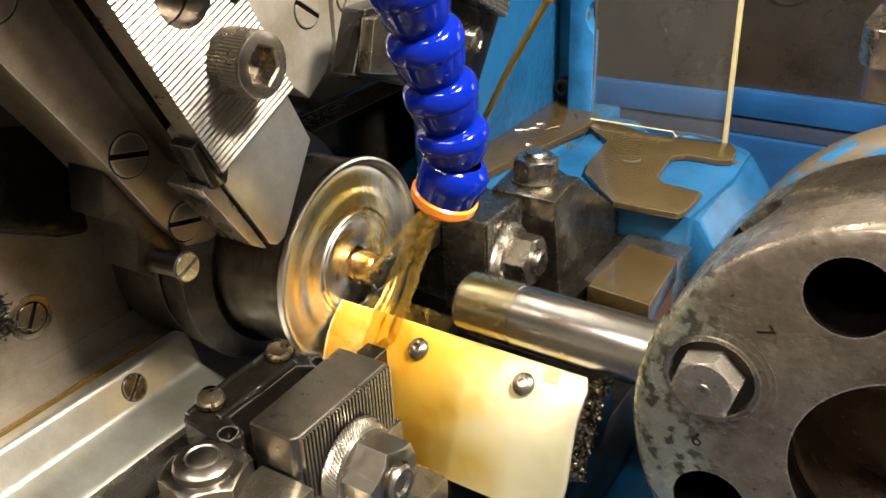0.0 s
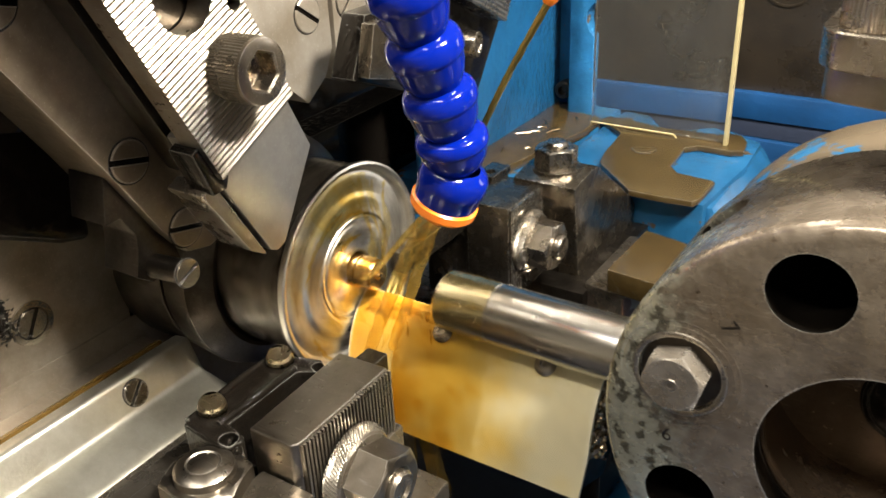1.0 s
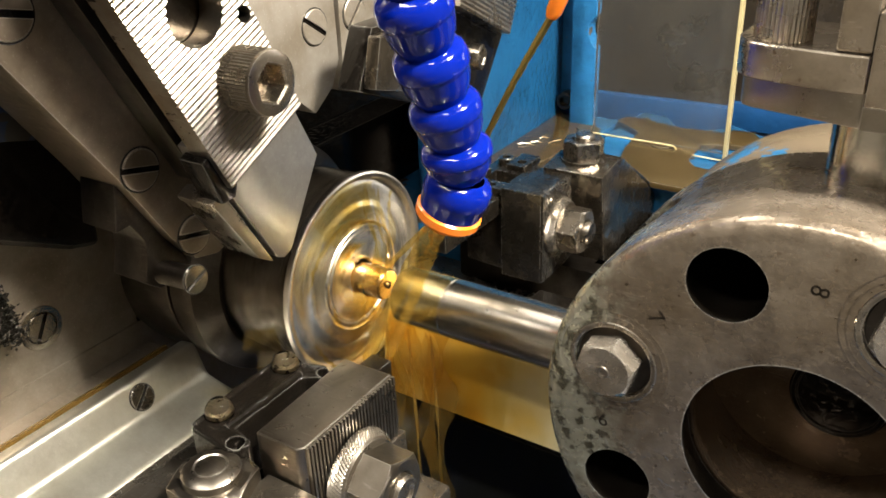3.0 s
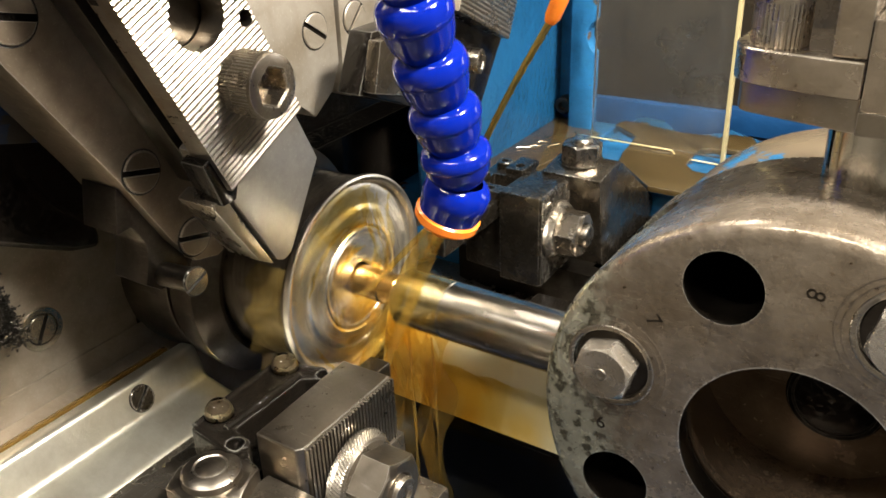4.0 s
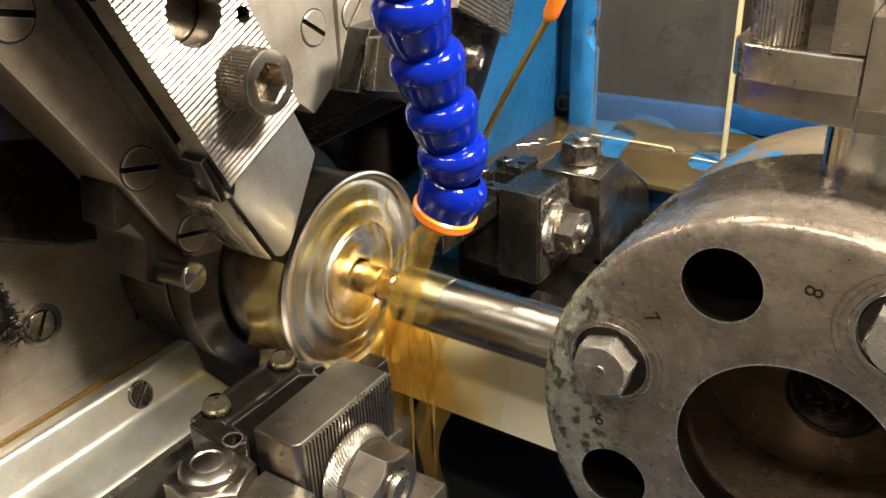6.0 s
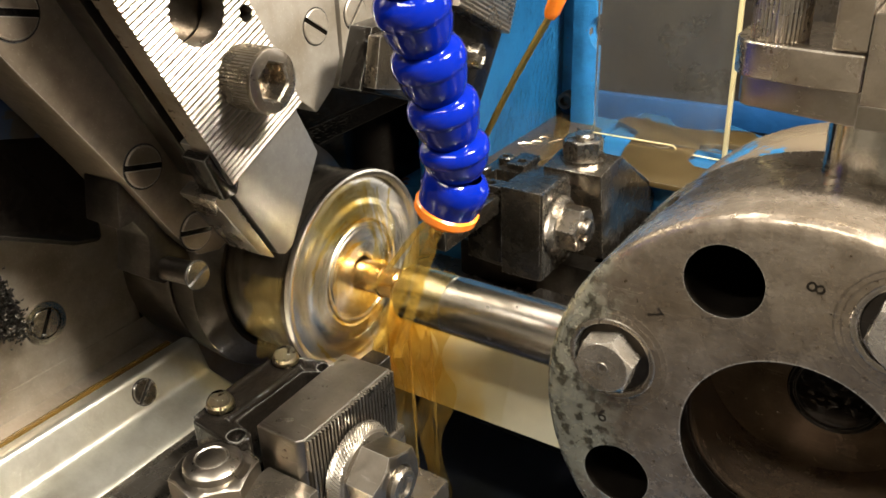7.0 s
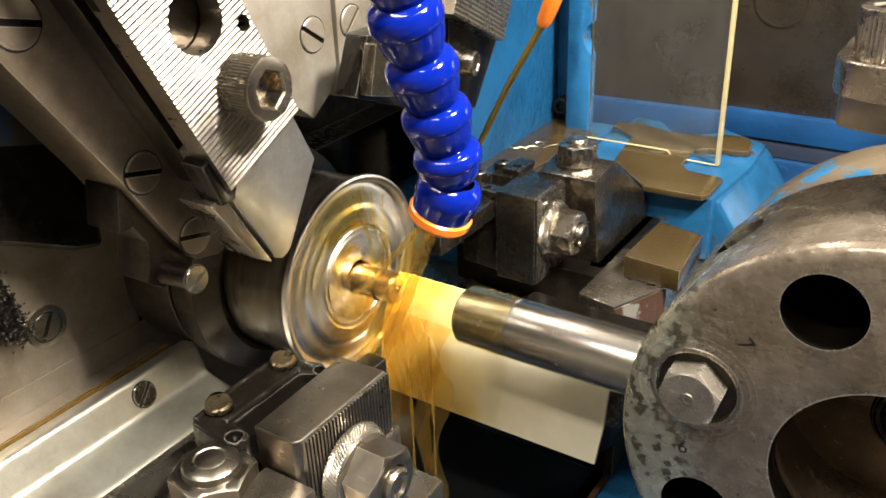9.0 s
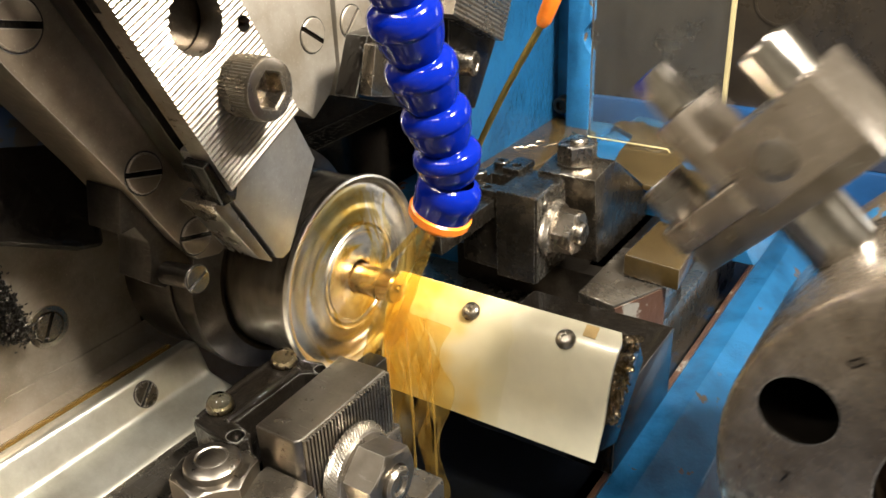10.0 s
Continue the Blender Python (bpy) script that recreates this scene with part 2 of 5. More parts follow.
def film_material(name, lo, hi, graded=(), cloudy=0.0):
    """A thin amber film: tinted clear body with a wet gloss."""
    m, nodes, links, b = material(name)
    nodes.remove(b)
    n = noise_node(nodes, links, 70, 3.0, 0.5)
    src = n.outputs["Fac"]
    if graded:
        # thicker where the stream lands, thinning out along x
        tc = nodes.new("ShaderNodeTexCoord")
        xyz = nodes.new("ShaderNodeSeparateXYZ")
        links.new(tc.outputs["Object"], xyz.inputs["Vector"])
        g = nodes.new("ShaderNodeMapRange")
        for i, v in enumerate((*graded, -0.30, 0.42)):
            g.inputs[i + 1].default_value = v
        links.new(xyz.outputs["X"], g.inputs["Value"])
        add = nodes.new("ShaderNodeMath")
        links.new(g.outputs["Result"], add.inputs[0])
        links.new(src, add.inputs[1])
        src = add.outputs["Value"]
    c = ramp(nodes, links, src, [(0.2, lo), (0.8, hi)])
    tr = nodes.new("ShaderNodeBsdfTransparent")
    links.new(c.outputs["Color"], tr.inputs["Color"])
    gl = nodes.new("ShaderNodeBsdfGlossy")
    gl.inputs["Roughness"].default_value = 0.06
    lw = nodes.new("ShaderNodeLayerWeight")
    fr = ramp(nodes, links, lw.outputs["Facing"], [(0.0, (0.03,) * 3), (0.6, (0.05,) * 3), (1.0, (0.3,) * 3)])
    bp = nodes.new("ShaderNodeBump")
    bp.inputs["Strength"].default_value, bp.inputs["Distance"].default_value = 0.3, 0.003
    w = noise_node(nodes, links, 240, 2.0, 0.5)
    links.new(w.outputs["Fac"], bp.inputs["Height"])
    links.new(bp.outputs["Normal"], gl.inputs["Normal"])
    mx = nodes.new("ShaderNodeMixShader")
    links.new(fr.outputs["Color"], mx.inputs["Fac"])
    body = tr.outputs["BSDF"]
    if cloudy:
        # fine bubbles in the coolant
        df = nodes.new("ShaderNodeBsdfTranslucent")
        df.inputs["Color"].default_value = (0.92, 0.68, 0.24, 1)
        d2 = nodes.new("ShaderNodeBsdfDiffuse")
        d2.inputs["Color"].default_value = (0.92, 0.68, 0.24, 1)
        both, cm = nodes.new("ShaderNodeMixShader"), nodes.new("ShaderNodeMixShader")
        links.new(df.outputs["BSDF"], both.inputs[1])
        links.new(d2.outputs["BSDF"], both.inputs[2])
        cm.inputs["Fac"].default_value = cloudy
        links.new(body, cm.inputs[1])
        links.new(both.outputs["Shader"], cm.inputs[2])
        body = cm.outputs["Shader"]
    links.new(body, mx.inputs[1])
    links.new(gl.outputs["BSDF"], mx.inputs[2])
    links.new(mx.outputs["Shader"], nodes["Material Output"].inputs["Surface"])
    return m


FILM = film_material("amber_film", (0.97, 0.86, 0.52), (0.99, 0.94, 0.74))
PLATE_FILM = film_material("amber_plate_film", (0.92, 0.74, 0.34), (1.0, 0.99, 0.95), (-0.015, 0.036))
STREAM = film_material("amber_stream", (0.94, 0.81, 0.42), (0.98, 0.90, 0.58), (), 0.14)
CURTAIN = film_material("amber_curtain", (0.94, 0.80, 0.42), (0.98, 0.91, 0.64), (), 0.16)
NOSE = film_material("amber_nose_film", (0.98, 0.94, 0.72), (0.995, 0.97, 0.86), (), 0.02)
WET_PLATE = film_material("amber_running_film", (0.95, 0.81, 0.44), (1.0, 0.99, 0.94), (-0.022, 0.024))
SLING = film_material("amber_slung_sheet", (0.90, 0.75, 0.38), (0.98, 0.92, 0.64), (), 0.08)


def acrylic_material():
    """Clear sheet with a greasy, wiped haze."""
    m, nodes, links, b = material("scratched_acrylic")
    b.inputs["Base Color"].default_value = (0.95, 0.96, 0.92, 1)
    b.inputs["Roughness"].default_value = 0.05
    b.inputs["IOR"].default_value = 1.16
    b.inputs["Transmission Weight"].default_value = 0.99
    n = noise_node(nodes, links, 22, 6.0, 0.7, (2.2, 1, 0.5))
    haze = ramp(nodes, links, n.outputs["Fac"], [(0.40, (0.0,) * 3), (0.75, (0.022,) * 3)])
    dust = nodes.new("ShaderNodeBsdfDiffuse")
    dust.inputs["Color"].default_value = (0.50, 0.48, 0.42, 1)
    mx = nodes.new("ShaderNodeMixShader")
    links.new(haze.outputs["Color"], mx.inputs["Fac"])
    links.new(b.outputs["BSDF"], mx.inputs[1])
    links.new(dust.outputs["BSDF"], mx.inputs[2])
    links.new(mx.outputs["Shader"], nodes["Material Output"].inputs["Surface"])
    return m


ACRYLIC = acrylic_material()
ACRYLIC_EDGE = plain("acrylic_edge", (0.50, 0.42, 0.22), 0.3)

# ------------------------------------------------------------------ building helpers, all in millimetres
MM = 0.001
ORIGIN = {}


def thing(name, x, y, z, label, category, group="", kind=""):
    e = new(name)
    e.empty_display_size = 0.01
    e.location = (x * MM, y * MM, z * MM)
    ORIGIN[e] = Vector((x, y, z))
    return tagged(e, label, category, group, kind)


def part(name, bm, mat, parent, label="", smooth=True, kind=""):
    """Links a bmesh, in world millimetres, as one mesh under a thing or a part."""
    o = ORIGIN[parent] if parent else Vector((0, 0, 0))
    for v in bm.verts:
        v.co = (v.co - o) * MM
    bmesh.ops.recalc_face_normals(bm, faces=bm.faces)
    me = bpy.data.meshes.new(name)
    bm.to_mesh(me)
    bm.free()
    me.materials.append(mat)
    if smooth:
        me.shade_smooth()
        me.set_sharp_from_angle(angle=radians(32))
    ob = new(name, me)
    if parent:
        ob.parent = parent
        ORIGIN[ob] = o
    return tagged(ob, label, kind=kind)


def single(name, bm, mat, label, category, group="", kind="", smooth=True):
    c = sum((v.co for v in bm.verts), Vector()) / len(bm.verts)
    lo = min(v.co.z for v in bm.verts)
    ob = part(name, bm, mat, None, smooth=smooth)
    at = Vector((c.x, c.y, lo)) * MM
    ob.data.transform(Matrix.Translation(-at))
    ob.location = at
    ORIGIN[ob] = at / MM
    return tagged(ob, label, category, group, kind)


def frame_of(axis):
    a = Vector(axis).normalized()
    q = a.to_track_quat("Z", "Y")
    return q.to_matrix().to_4x4()


def bevel(bm, w, seg=2, angle=30):
    es = [e for e in bm.edges if len(e.link_faces) == 2 and e.calc_face_angle(0) > radians(angle)]
    if es and w > 0:
        bmesh.ops.bevel(bm, geom=es, offset=w, segments=seg, affect="EDGES", profile=0.6, clamp_overlap=True)


def box(x0, x1, y0, y1, z0, z1, bev=0.6, seg=2):
    bm = bmesh.new()
    bmesh.ops.create_cube(bm, size=1.0)
    for v in bm.verts:
        v.co = Vector(((x0 + x1) / 2 + v.co.x * (x1 - x0), (y0 + y1) / 2 + v.co.y * (y1 - y0), (z0 + z1) / 2 + v.co.z * (z1 - z0)))
    bevel(bm, bev, seg)
    return bm


def prism(poly, axis, lo, hi, bev=0.5, seg=2):
    """A polygon of (a, b), extruded along x (a=y, b=z), y (a=x, b=z) or z (a=x, b=y)."""
    def p(a, b, h):
        return {"x": (h, a, b), "y": (a, h, b), "z": (a, b, h)}[axis]
    bm = bmesh.new()
    lo_v = [bm.verts.new(p(a, b, lo)) for a, b in poly]
    hi_v = [bm.verts.new(p(a, b, hi)) for a, b in poly]
    n = len(poly)
    bm.faces.new(lo_v[::-1])
    bm.faces.new(hi_v)
    for i in range(n):
        bm.faces.new((lo_v[i], lo_v[(i + 1) % n], hi_v[(i + 1) % n], hi_v[i]))
    bmesh.ops.recalc_face_normals(bm, faces=bm.faces)
    bevel(bm, bev, seg)
    return bm


def lathe(profile, at, axis, seg=64, knurl=0.0, teeth=0, into=None):
    """Turns (along, radius) pairs about an axis; radius 0 closes an end. knurl: depth of teeth on points marked by a third value."""
    bm = into or bmesh.new()
    m = Matrix.Translation(at) @ frame_of(axis)
    if teeth:
        seg = teeth * 2
    rings = []
    for row, item in enumerate(profile):
        a, r = item[0], item[1]
        k = knurl if len(item) > 2 else 0.0
        odd = item[2] if len(item) > 2 else 0
        if r <= 1e-6:
            rings.append([bm.verts.new(m @ Vector((0, 0, a)))])
        else:
            rings.append([bm.verts.new(m @ Vector(((r - k * ((i + odd) % 2)) * cos(2 * pi * i / seg), (r - k * ((i + odd) % 2)) * sin(2 * pi * i / seg), a))) for i in range(seg)])
    for p, q in zip(rings, rings[1:]):
        for i in range(seg):
            j = (i + 1) % seg
            if len(p) == 1 and len(q) == 1:
                continue
            if len(p) == 1:
                bm.faces.new((p[0], q[i], q[j]))
            elif len(q) == 1:
                bm.faces.new((p[i], p[j], q[0]))
            else:
                bm.faces.new((p[i], p[j], q[j], q[i]))
    return bm


def hex_nut(at, axis, flats, height, hole=0.0, turn=0.0, into=None, both=False):
    """A chamfered hexagon along the axis from its base."""
    bm = into or bmesh.new()
    m = Matrix.Translation(at) @ frame_of(axis) @ Matrix.Rotation(radians(turn), 4, "Z")
    seg = 48
    r_in = flats / 2
    rad = [r_in / cos(((2 * pi * i / seg + pi / 6) % (pi / 3)) - pi / 6) for i in range(seg)]
    def ring(rs, zs):
        return [bm.verts.new(m @ Vector((rs[i] * cos(2 * pi * i / seg), rs[i] * sin(2 * pi * i / seg), zs[i]))) for i in range(seg)]
    slope = 0.55
    low = [(r - r_in) * slope if both else 0.0 for r in rad]
    rings = [ring([r_in * 0.95] * seg, [0] * seg), ring(rad, low), ring(rad, [height - (r - r_in) * slope - 0.25 for r in rad]), ring([r_in * 0.97] * seg, [height] * seg)]
    if hole:
        rings += [ring([hole + 0.5] * seg, [height] * seg), ring([hole] * seg, [height - 0.6] * seg), ring([hole] * seg, [0] * seg)]
    for p, q in zip(rings, rings[1:]):
        for i in range(seg):
            j = (i + 1) % seg
            bm.faces.new((p[i], p[j], q[j], q[i]))
    if not hole:
        bm.faces.new(rings[-1])
    return bm


def cap_screw(name, at, axis, dia, height, socket, parent, mat, turn=0.0, teeth=44):
    """A knurled socket head with its hexagon recess."""
    m = Matrix.Translation(at) @ frame_of(axis) @ Matrix.Rotation(radians(turn), 4, "Z")
    r = dia / 2
    bm = lathe([(0, r * 0.96, 1), (0.4, r, 1), (height - 1.6, r, 1), (height - 1.3, r * 0.985), (height - 0.3, r * 0.97), (height, r * 0.90)], at, axis, knurl=r * 0.045, teeth=teeth)
    bm.verts.ensure_lookup_table()
    seg = teeth * 2
    top = [bm.verts[len(bm.verts) - seg + i] for i in range(seg)]
    t = radians(turn)
    def hexr(i):
        a = 2 * pi * i / seg - t
        return socket / 2 / cos(((a + pi / 6) % (pi / 3)) - pi / 6)
    inv = Matrix.Translation(at) @ frame_of(axis)
    def ring(f, z, k=0.0):
        return [bm.verts.new(inv @ Vector(((f * hexr(i) + k) * cos(2 * pi * i / seg), (f * hexr(i) + k) * sin(2 * pi * i / seg), z))) for i in range(seg)]
    a, b, c = ring(1.0, height, 0.5), ring(1.0, height - 0.6), ring(1.0, height - dia * 0.36)
    for p, q in ((top, a), (a, b), (b, c)):
        for i in range(seg):
            j = (i + 1) % seg
            bm.faces.new((p[i], p[j], q[j], q[i]))
    mid = bm.verts.new(inv @ Vector((0, 0, height - dia * 0.42)))
    for i in range(seg):
        bm.faces.new((c[i], c[(i + 1) % seg], mid))
    return part(name, bm, mat, parent, "knurled socket head cap screw")


def slot_screw(name, at, axis, dia, parent, mat, turn=0.0, proud=0.8, label="slotted screw head"):
    """A flat screw head in two halves on a black disc, painted shade for the slot and the gap round the head."""
    bm = bmesh.new()
    m = Matrix.Translation(at) @ frame_of(axis) @ Matrix.Rotation(radians(turn), 4, "Z")
    r, w = dia / 2, dia * 0.07
    proud = max(proud, 0.7)
    for s in (1, -1):
        a0 = math.asin(w / r)
        arc = [(r * cos(a0 + (pi - 2 * a0) * i / 20), s * r * sin(a0 + (pi - 2 * a0) * i / 20)) for i in range(21)]
        tops = [bm.verts.new(m @ Vector((x * 0.95, y * 0.95 if abs(y) > w * 1.2 else y, proud))) for x, y in arc]
        mids = [bm.verts.new(m @ Vector((x, y, proud - 0.3))) for x, y in arc]
        lows = [bm.verts.new(m @ Vector((x, y, -0.5))) for x, y in arc]
        for u, v in ((tops, mids), (mids, lows)):
            for i in range(21):
                j = (i + 1) % 21
                bm.faces.new((u[i], u[j], v[j], v[i]))
        bm.faces.new(tops)
    ob = part(name, bm, mat, parent, label)
    seat = lathe([(-0.3, r * 1.09), (0.06, r * 1.09), (0.06, 0)], at, axis, 32)
    part("seat", seat, BLACK_AND_SHADE, ob)
    return ob


def tube(points, radii, seg=12, caps=True):
    """A round skin along points with a radius at each."""
    bm = bmesh.new()
    pts = [Vector(p) for p in points]
    rings = []
    for i, p in enumerate(pts):
        t = (pts[min(i + 1, len(pts) - 1)] - pts[max(i - 1, 0)]).normalized()
        m = frame_of(t)
        r = radii[i] if isinstance(radii, (list, tuple)) else radii
        rings.append([bm.verts.new(p + (m @ Vector((r * cos(2 * pi * k / seg), r * sin(2 * pi * k / seg), 0)))) for k in range(seg)])
    for p, q in zip(rings, rings[1:]):
        for i in range(seg):
            bm.faces.new((p[i], p[(i + 1) % seg], q[(i + 1) % seg], q[i]))
    if caps:
        bm.faces.new(rings[0][::-1])
        bm.faces.new(rings[-1])
    return bm


def teeth_line(p0, p1, n, depth, out):
    """Saw teeth along a line of the plane, with crests on the line."""
    pts = []
    for i in range(n):
        f = i / n
        g = (i + 0.5) / n
        pts.append((p0[0] + (p1[0] - p0[0]) * f - out[0] * depth, p0[1] + (p1[1] - p0[1]) * f - out[1] * depth))
        pts.append((p0[0] + (p1[0] - p0[0]) * g, p0[1] + (p1[1] - p0[1]) * g))
    pts.append((p1[0] - out[0] * depth, p1[1] - out[1] * depth))
    return pts


def groove_line(p0, p1, n, depth, out):
    """Square grooves with narrow lands along a line of the plane."""
    pts = []
    for i in range(n):
        for f, d in ((0.0, 0.0), (0.5, 0.0), (0.6, 1.0), (0.9, 1.0)):
            g = (i + f) / n
            pts.append((p0[0] + (p1[0] - p0[0]) * g - out[0] * depth * d, p0[1] + (p1[1] - p0[1]) * g - out[1] * depth * d))
    pts.append((p1[0], p1[1]))
    return pts


def ridge_line(p0, p1, n, depth, out):
    """Rounded ridges parted by narrow square slots along a line of the plane."""
    pts = []
    for i in range(n):
        for f, d in ((0.0, 0.62), (0.08, 0.62), (0.14, 0.40), (0.52, 0.0), (0.66, 0.05), (0.95, 0.40)):
            g = (i + f) / n
            pts.append((p0[0] + (p1[0] - p0[0]) * g - out[0] * depth * d, p0[1] + (p1[1] - p0[1]) * g - out[1] * depth * d))
    pts.append((p1[0] - out[0] * depth, p1[1] - out[1] * depth))
    return pts


def warp(bm, f):
    for v in bm.verts:
        v.co = Vector(f(*v.co))
    return bm


def cut(ob, bm):
    """Takes the closed bmesh, in the object's own world millimetres, out of a mesh."""
    o = ORIGIN.get(ob, Vector((0, 0, 0)))
    for v in bm.verts:
        v.co = (v.co - o) * MM
    bmesh.ops.recalc_face_normals(bm, faces=bm.faces)
    me = bpy.data.meshes.new("cutter")
    bm.to_mesh(me)
    bm.free()
    tool = bpy.data.objects.new("cutter", me)
    scene.collection.objects.link(tool)
    tool.parent = ob.parent
    md = ob.modifiers.new("cut", "BOOLEAN")
    md.operation, md.solver, md.object = "DIFFERENCE", "EXACT", tool
    deps = bpy.context.evaluated_depsgraph_get()
    res = bpy.data.meshes.new_from_object(ob.evaluated_get(deps))
    ob.modifiers.clear()
    ob.data = res
    res.shade_smooth()
    res.set_sharp_from_angle(angle=radians(32))
    bpy.data.objects.remove(tool)
    bpy.data.meshes.remove(me)


def rod(at, axis, r, length, seg=40):
    return lathe([(0, 0), (0, r), (length, r), (length, 0)], at, axis, seg)


# ------------------------------------------------------------------ the workshop round the machine, unseen, added for the metals to reflect
single("floor", box(-3000, 3000, -3000, 3000, -1150, -1050, 0), WALL, "grey concrete workshop floor, added unseen", "floor", kind="structure")
single("ceiling", box(-3000, 3000, -3000, 3000, 1900, 2000, 0), WHITE, "plain white workshop ceiling, added unseen", "ceiling", kind="structure")
single("wall_north", box(-3000, 3000, 3000, 3100, -1050, 1900, 0), WALL, "plain pale workshop wall, added unseen", "wall", kind="structure")
single("wall_south", box(-3000, 3000, -3100, -3000, -1050, 1900, 0), WALL, "plain pale workshop wall, added unseen", "wall", kind="structure")
single("wall_west", box(-3100, -3000, -3000, 3000, -1050, 1900, 0), WALL, "plain pale workshop wall, added unseen", "wall", kind="structure")
single("wall_east", box(3000, 3100, -3000, 3000, -1050, 1900, 0), WALL, "plain pale workshop wall, added unseen", "wall", kind="structure")

# ------------------------------------------------------------------ machine bed and headstock


def machine_bed():
    t = thing("machine_bed", 60, 60, -1050, "blue painted cast lathe bed with dark oily sump", "machine bed", kind="structure")
    part("pedestal", box(-420, 620, -330, 420, -1050, -180, 6), BLUE_FAR, t)
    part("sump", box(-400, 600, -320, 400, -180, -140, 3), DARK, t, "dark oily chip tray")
    # blue rib that runs across the bed, with its dark inner side
    part("rib", prism([(60, -140), (84, -140), (93, -80), (107, -77), (110, -79), (126, -86), (150, -140)], "y", -60, 330, 1.2), BLUE, t, "chipped blue painted rib")
    part("edge_strip", prism([(92, -80.5), (93, -78.2), (95.4, -77.9), (95.4, -80)], "y", -60, 330, 0.3), BROWN, t, "rusty worn edge")
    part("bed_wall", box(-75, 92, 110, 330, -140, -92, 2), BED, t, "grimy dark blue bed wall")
    return t


machine_bed()


def headstock():
    t = thing("headstock", -110, -60, -180, "oily grey headstock face with spindle boss", "headstock", kind="structure")
    part("face", box(-140, -78, -330, -42, -180, 50, 2), HEAD, t)
    # face and wall behind the chuck and slides: shade painted as black
    part("rear_face", box(-140, -79, -41.9, 300, -180, 16, 2), BLACK_AND_SHADE, t, "face in black for the shade behind the chuck")
    part("upper_wall", box(-170, -132, -330, 300, 51, 240, 2), BLACK_AND_SHADE, t, "wall in black for the shade behind the slides")
    # added black slab that stands for the shadow on the upper headstock
    part("overhang", prism([(-330, 110), (-330, 240), (-60.5, 240), (-60.5, 26), (-72, 29), (-95, 41), (-150, 60)], "x", -77.9, -60, 4, 3), BLACK_AND_SHADE, t, "black slab added for the shade on the upper face")
    part("ledge", box(-77.4, -68.3, -300, -40, -60, -30.0, 0.2), HEAD, t)
    part("oil_seam", box(-68.2, -66.1, -300, -40, -60, -28.6, 0.2), SEAM, t, "amber oil lying behind the rail")
    part("paint_patch", prism([(-90, 94), (-80, 91), (-66.5, 67.5), (-75, 69), (-90, 73)], "x", -60, -59.4, 0.2), PATCH, t, "patch of old blue paint")
    part("apron", box(-78, -77.5, -330, 30, -180, -19.5, 0.3), HEAD, t, "flat cover plate below the spindle")
    part("boss", lathe([(-79, 45.5), (-54, 45), (-53, 44.4), (-53, 40), (-52, 40), (-52, 0)], (0, 0, 0), (1, 0, 0), 96), STEEL_DARK, t)
    part("collar", lathe([(-52, 42), (-51.4, 44), (-50, 45.6), (-40, 46.4), (-38.5, 46.0), (-38, 45.0), (-37, 43), (-35, 40), (-33, 37.5), (-33, 36)], (0, 0, 0), (1, 0, 0), 96), STEEL_DARK, t, "dark collar ring behind the chuck")
    slot_screw("screw", (-78, -80.3, -1.8), (1, 0, 0), 11, t, STEEL_BRIGHT, 60, 0.6)
    part("recess_ring", lathe([(0, 8.2), (0.5, 8.0), (0.5, 6.0), (0, 5.8)], (-78, -80.3, -1.8), (1, 0, 0), 40), STEEL_BRIGHT, t)
    return t


headstock()


def swarf_heap():
    bm = bmesh.new()
    rnd = random.Random(5)
    for i in range(3600):
        a, b = max(-9, min(4.5, rnd.gauss(0, 3.2))), max(-14, min(16, rnd.gauss(0, 9)))
        c = Vector((-78 + abs(rnd.gauss(0, 4.5)), -97 + a - 0.2 * b, 17 + b))
        ax = Vector((rnd.gauss(0, 1), rnd.gauss(0, 1), rnd.gauss(0, 1))).normalized()
        u = ax.orthogonal().normalized() * rnd.uniform(0.25, 0.7)
        w = ax * rnd.uniform(0.3, 1.1)
        n = u.cross(w).normalized() * 0.25
        q = [c + u + w, c - u + w * 0.4 + n * 2, c - u * 0.4 - w, c + u * 0.7 - w * 0.5]
        vs = [bm.verts.new(x) for x in q] + [bm.verts.new(x - n) for x in q]
        bm.faces.new(vs[:4])
        bm.faces.new(vs[4:][::-1])
        for k in range(4):
            bm.faces.new((vs[k], vs[(k + 1) % 4], vs[4 + (k + 1) % 4], vs[4 + k]))
    single("swarf", bm, CHIPS, "heap of black oily swarf stuck to the headstock", "swarf", kind="stuff", smooth=False)


swarf_heap()


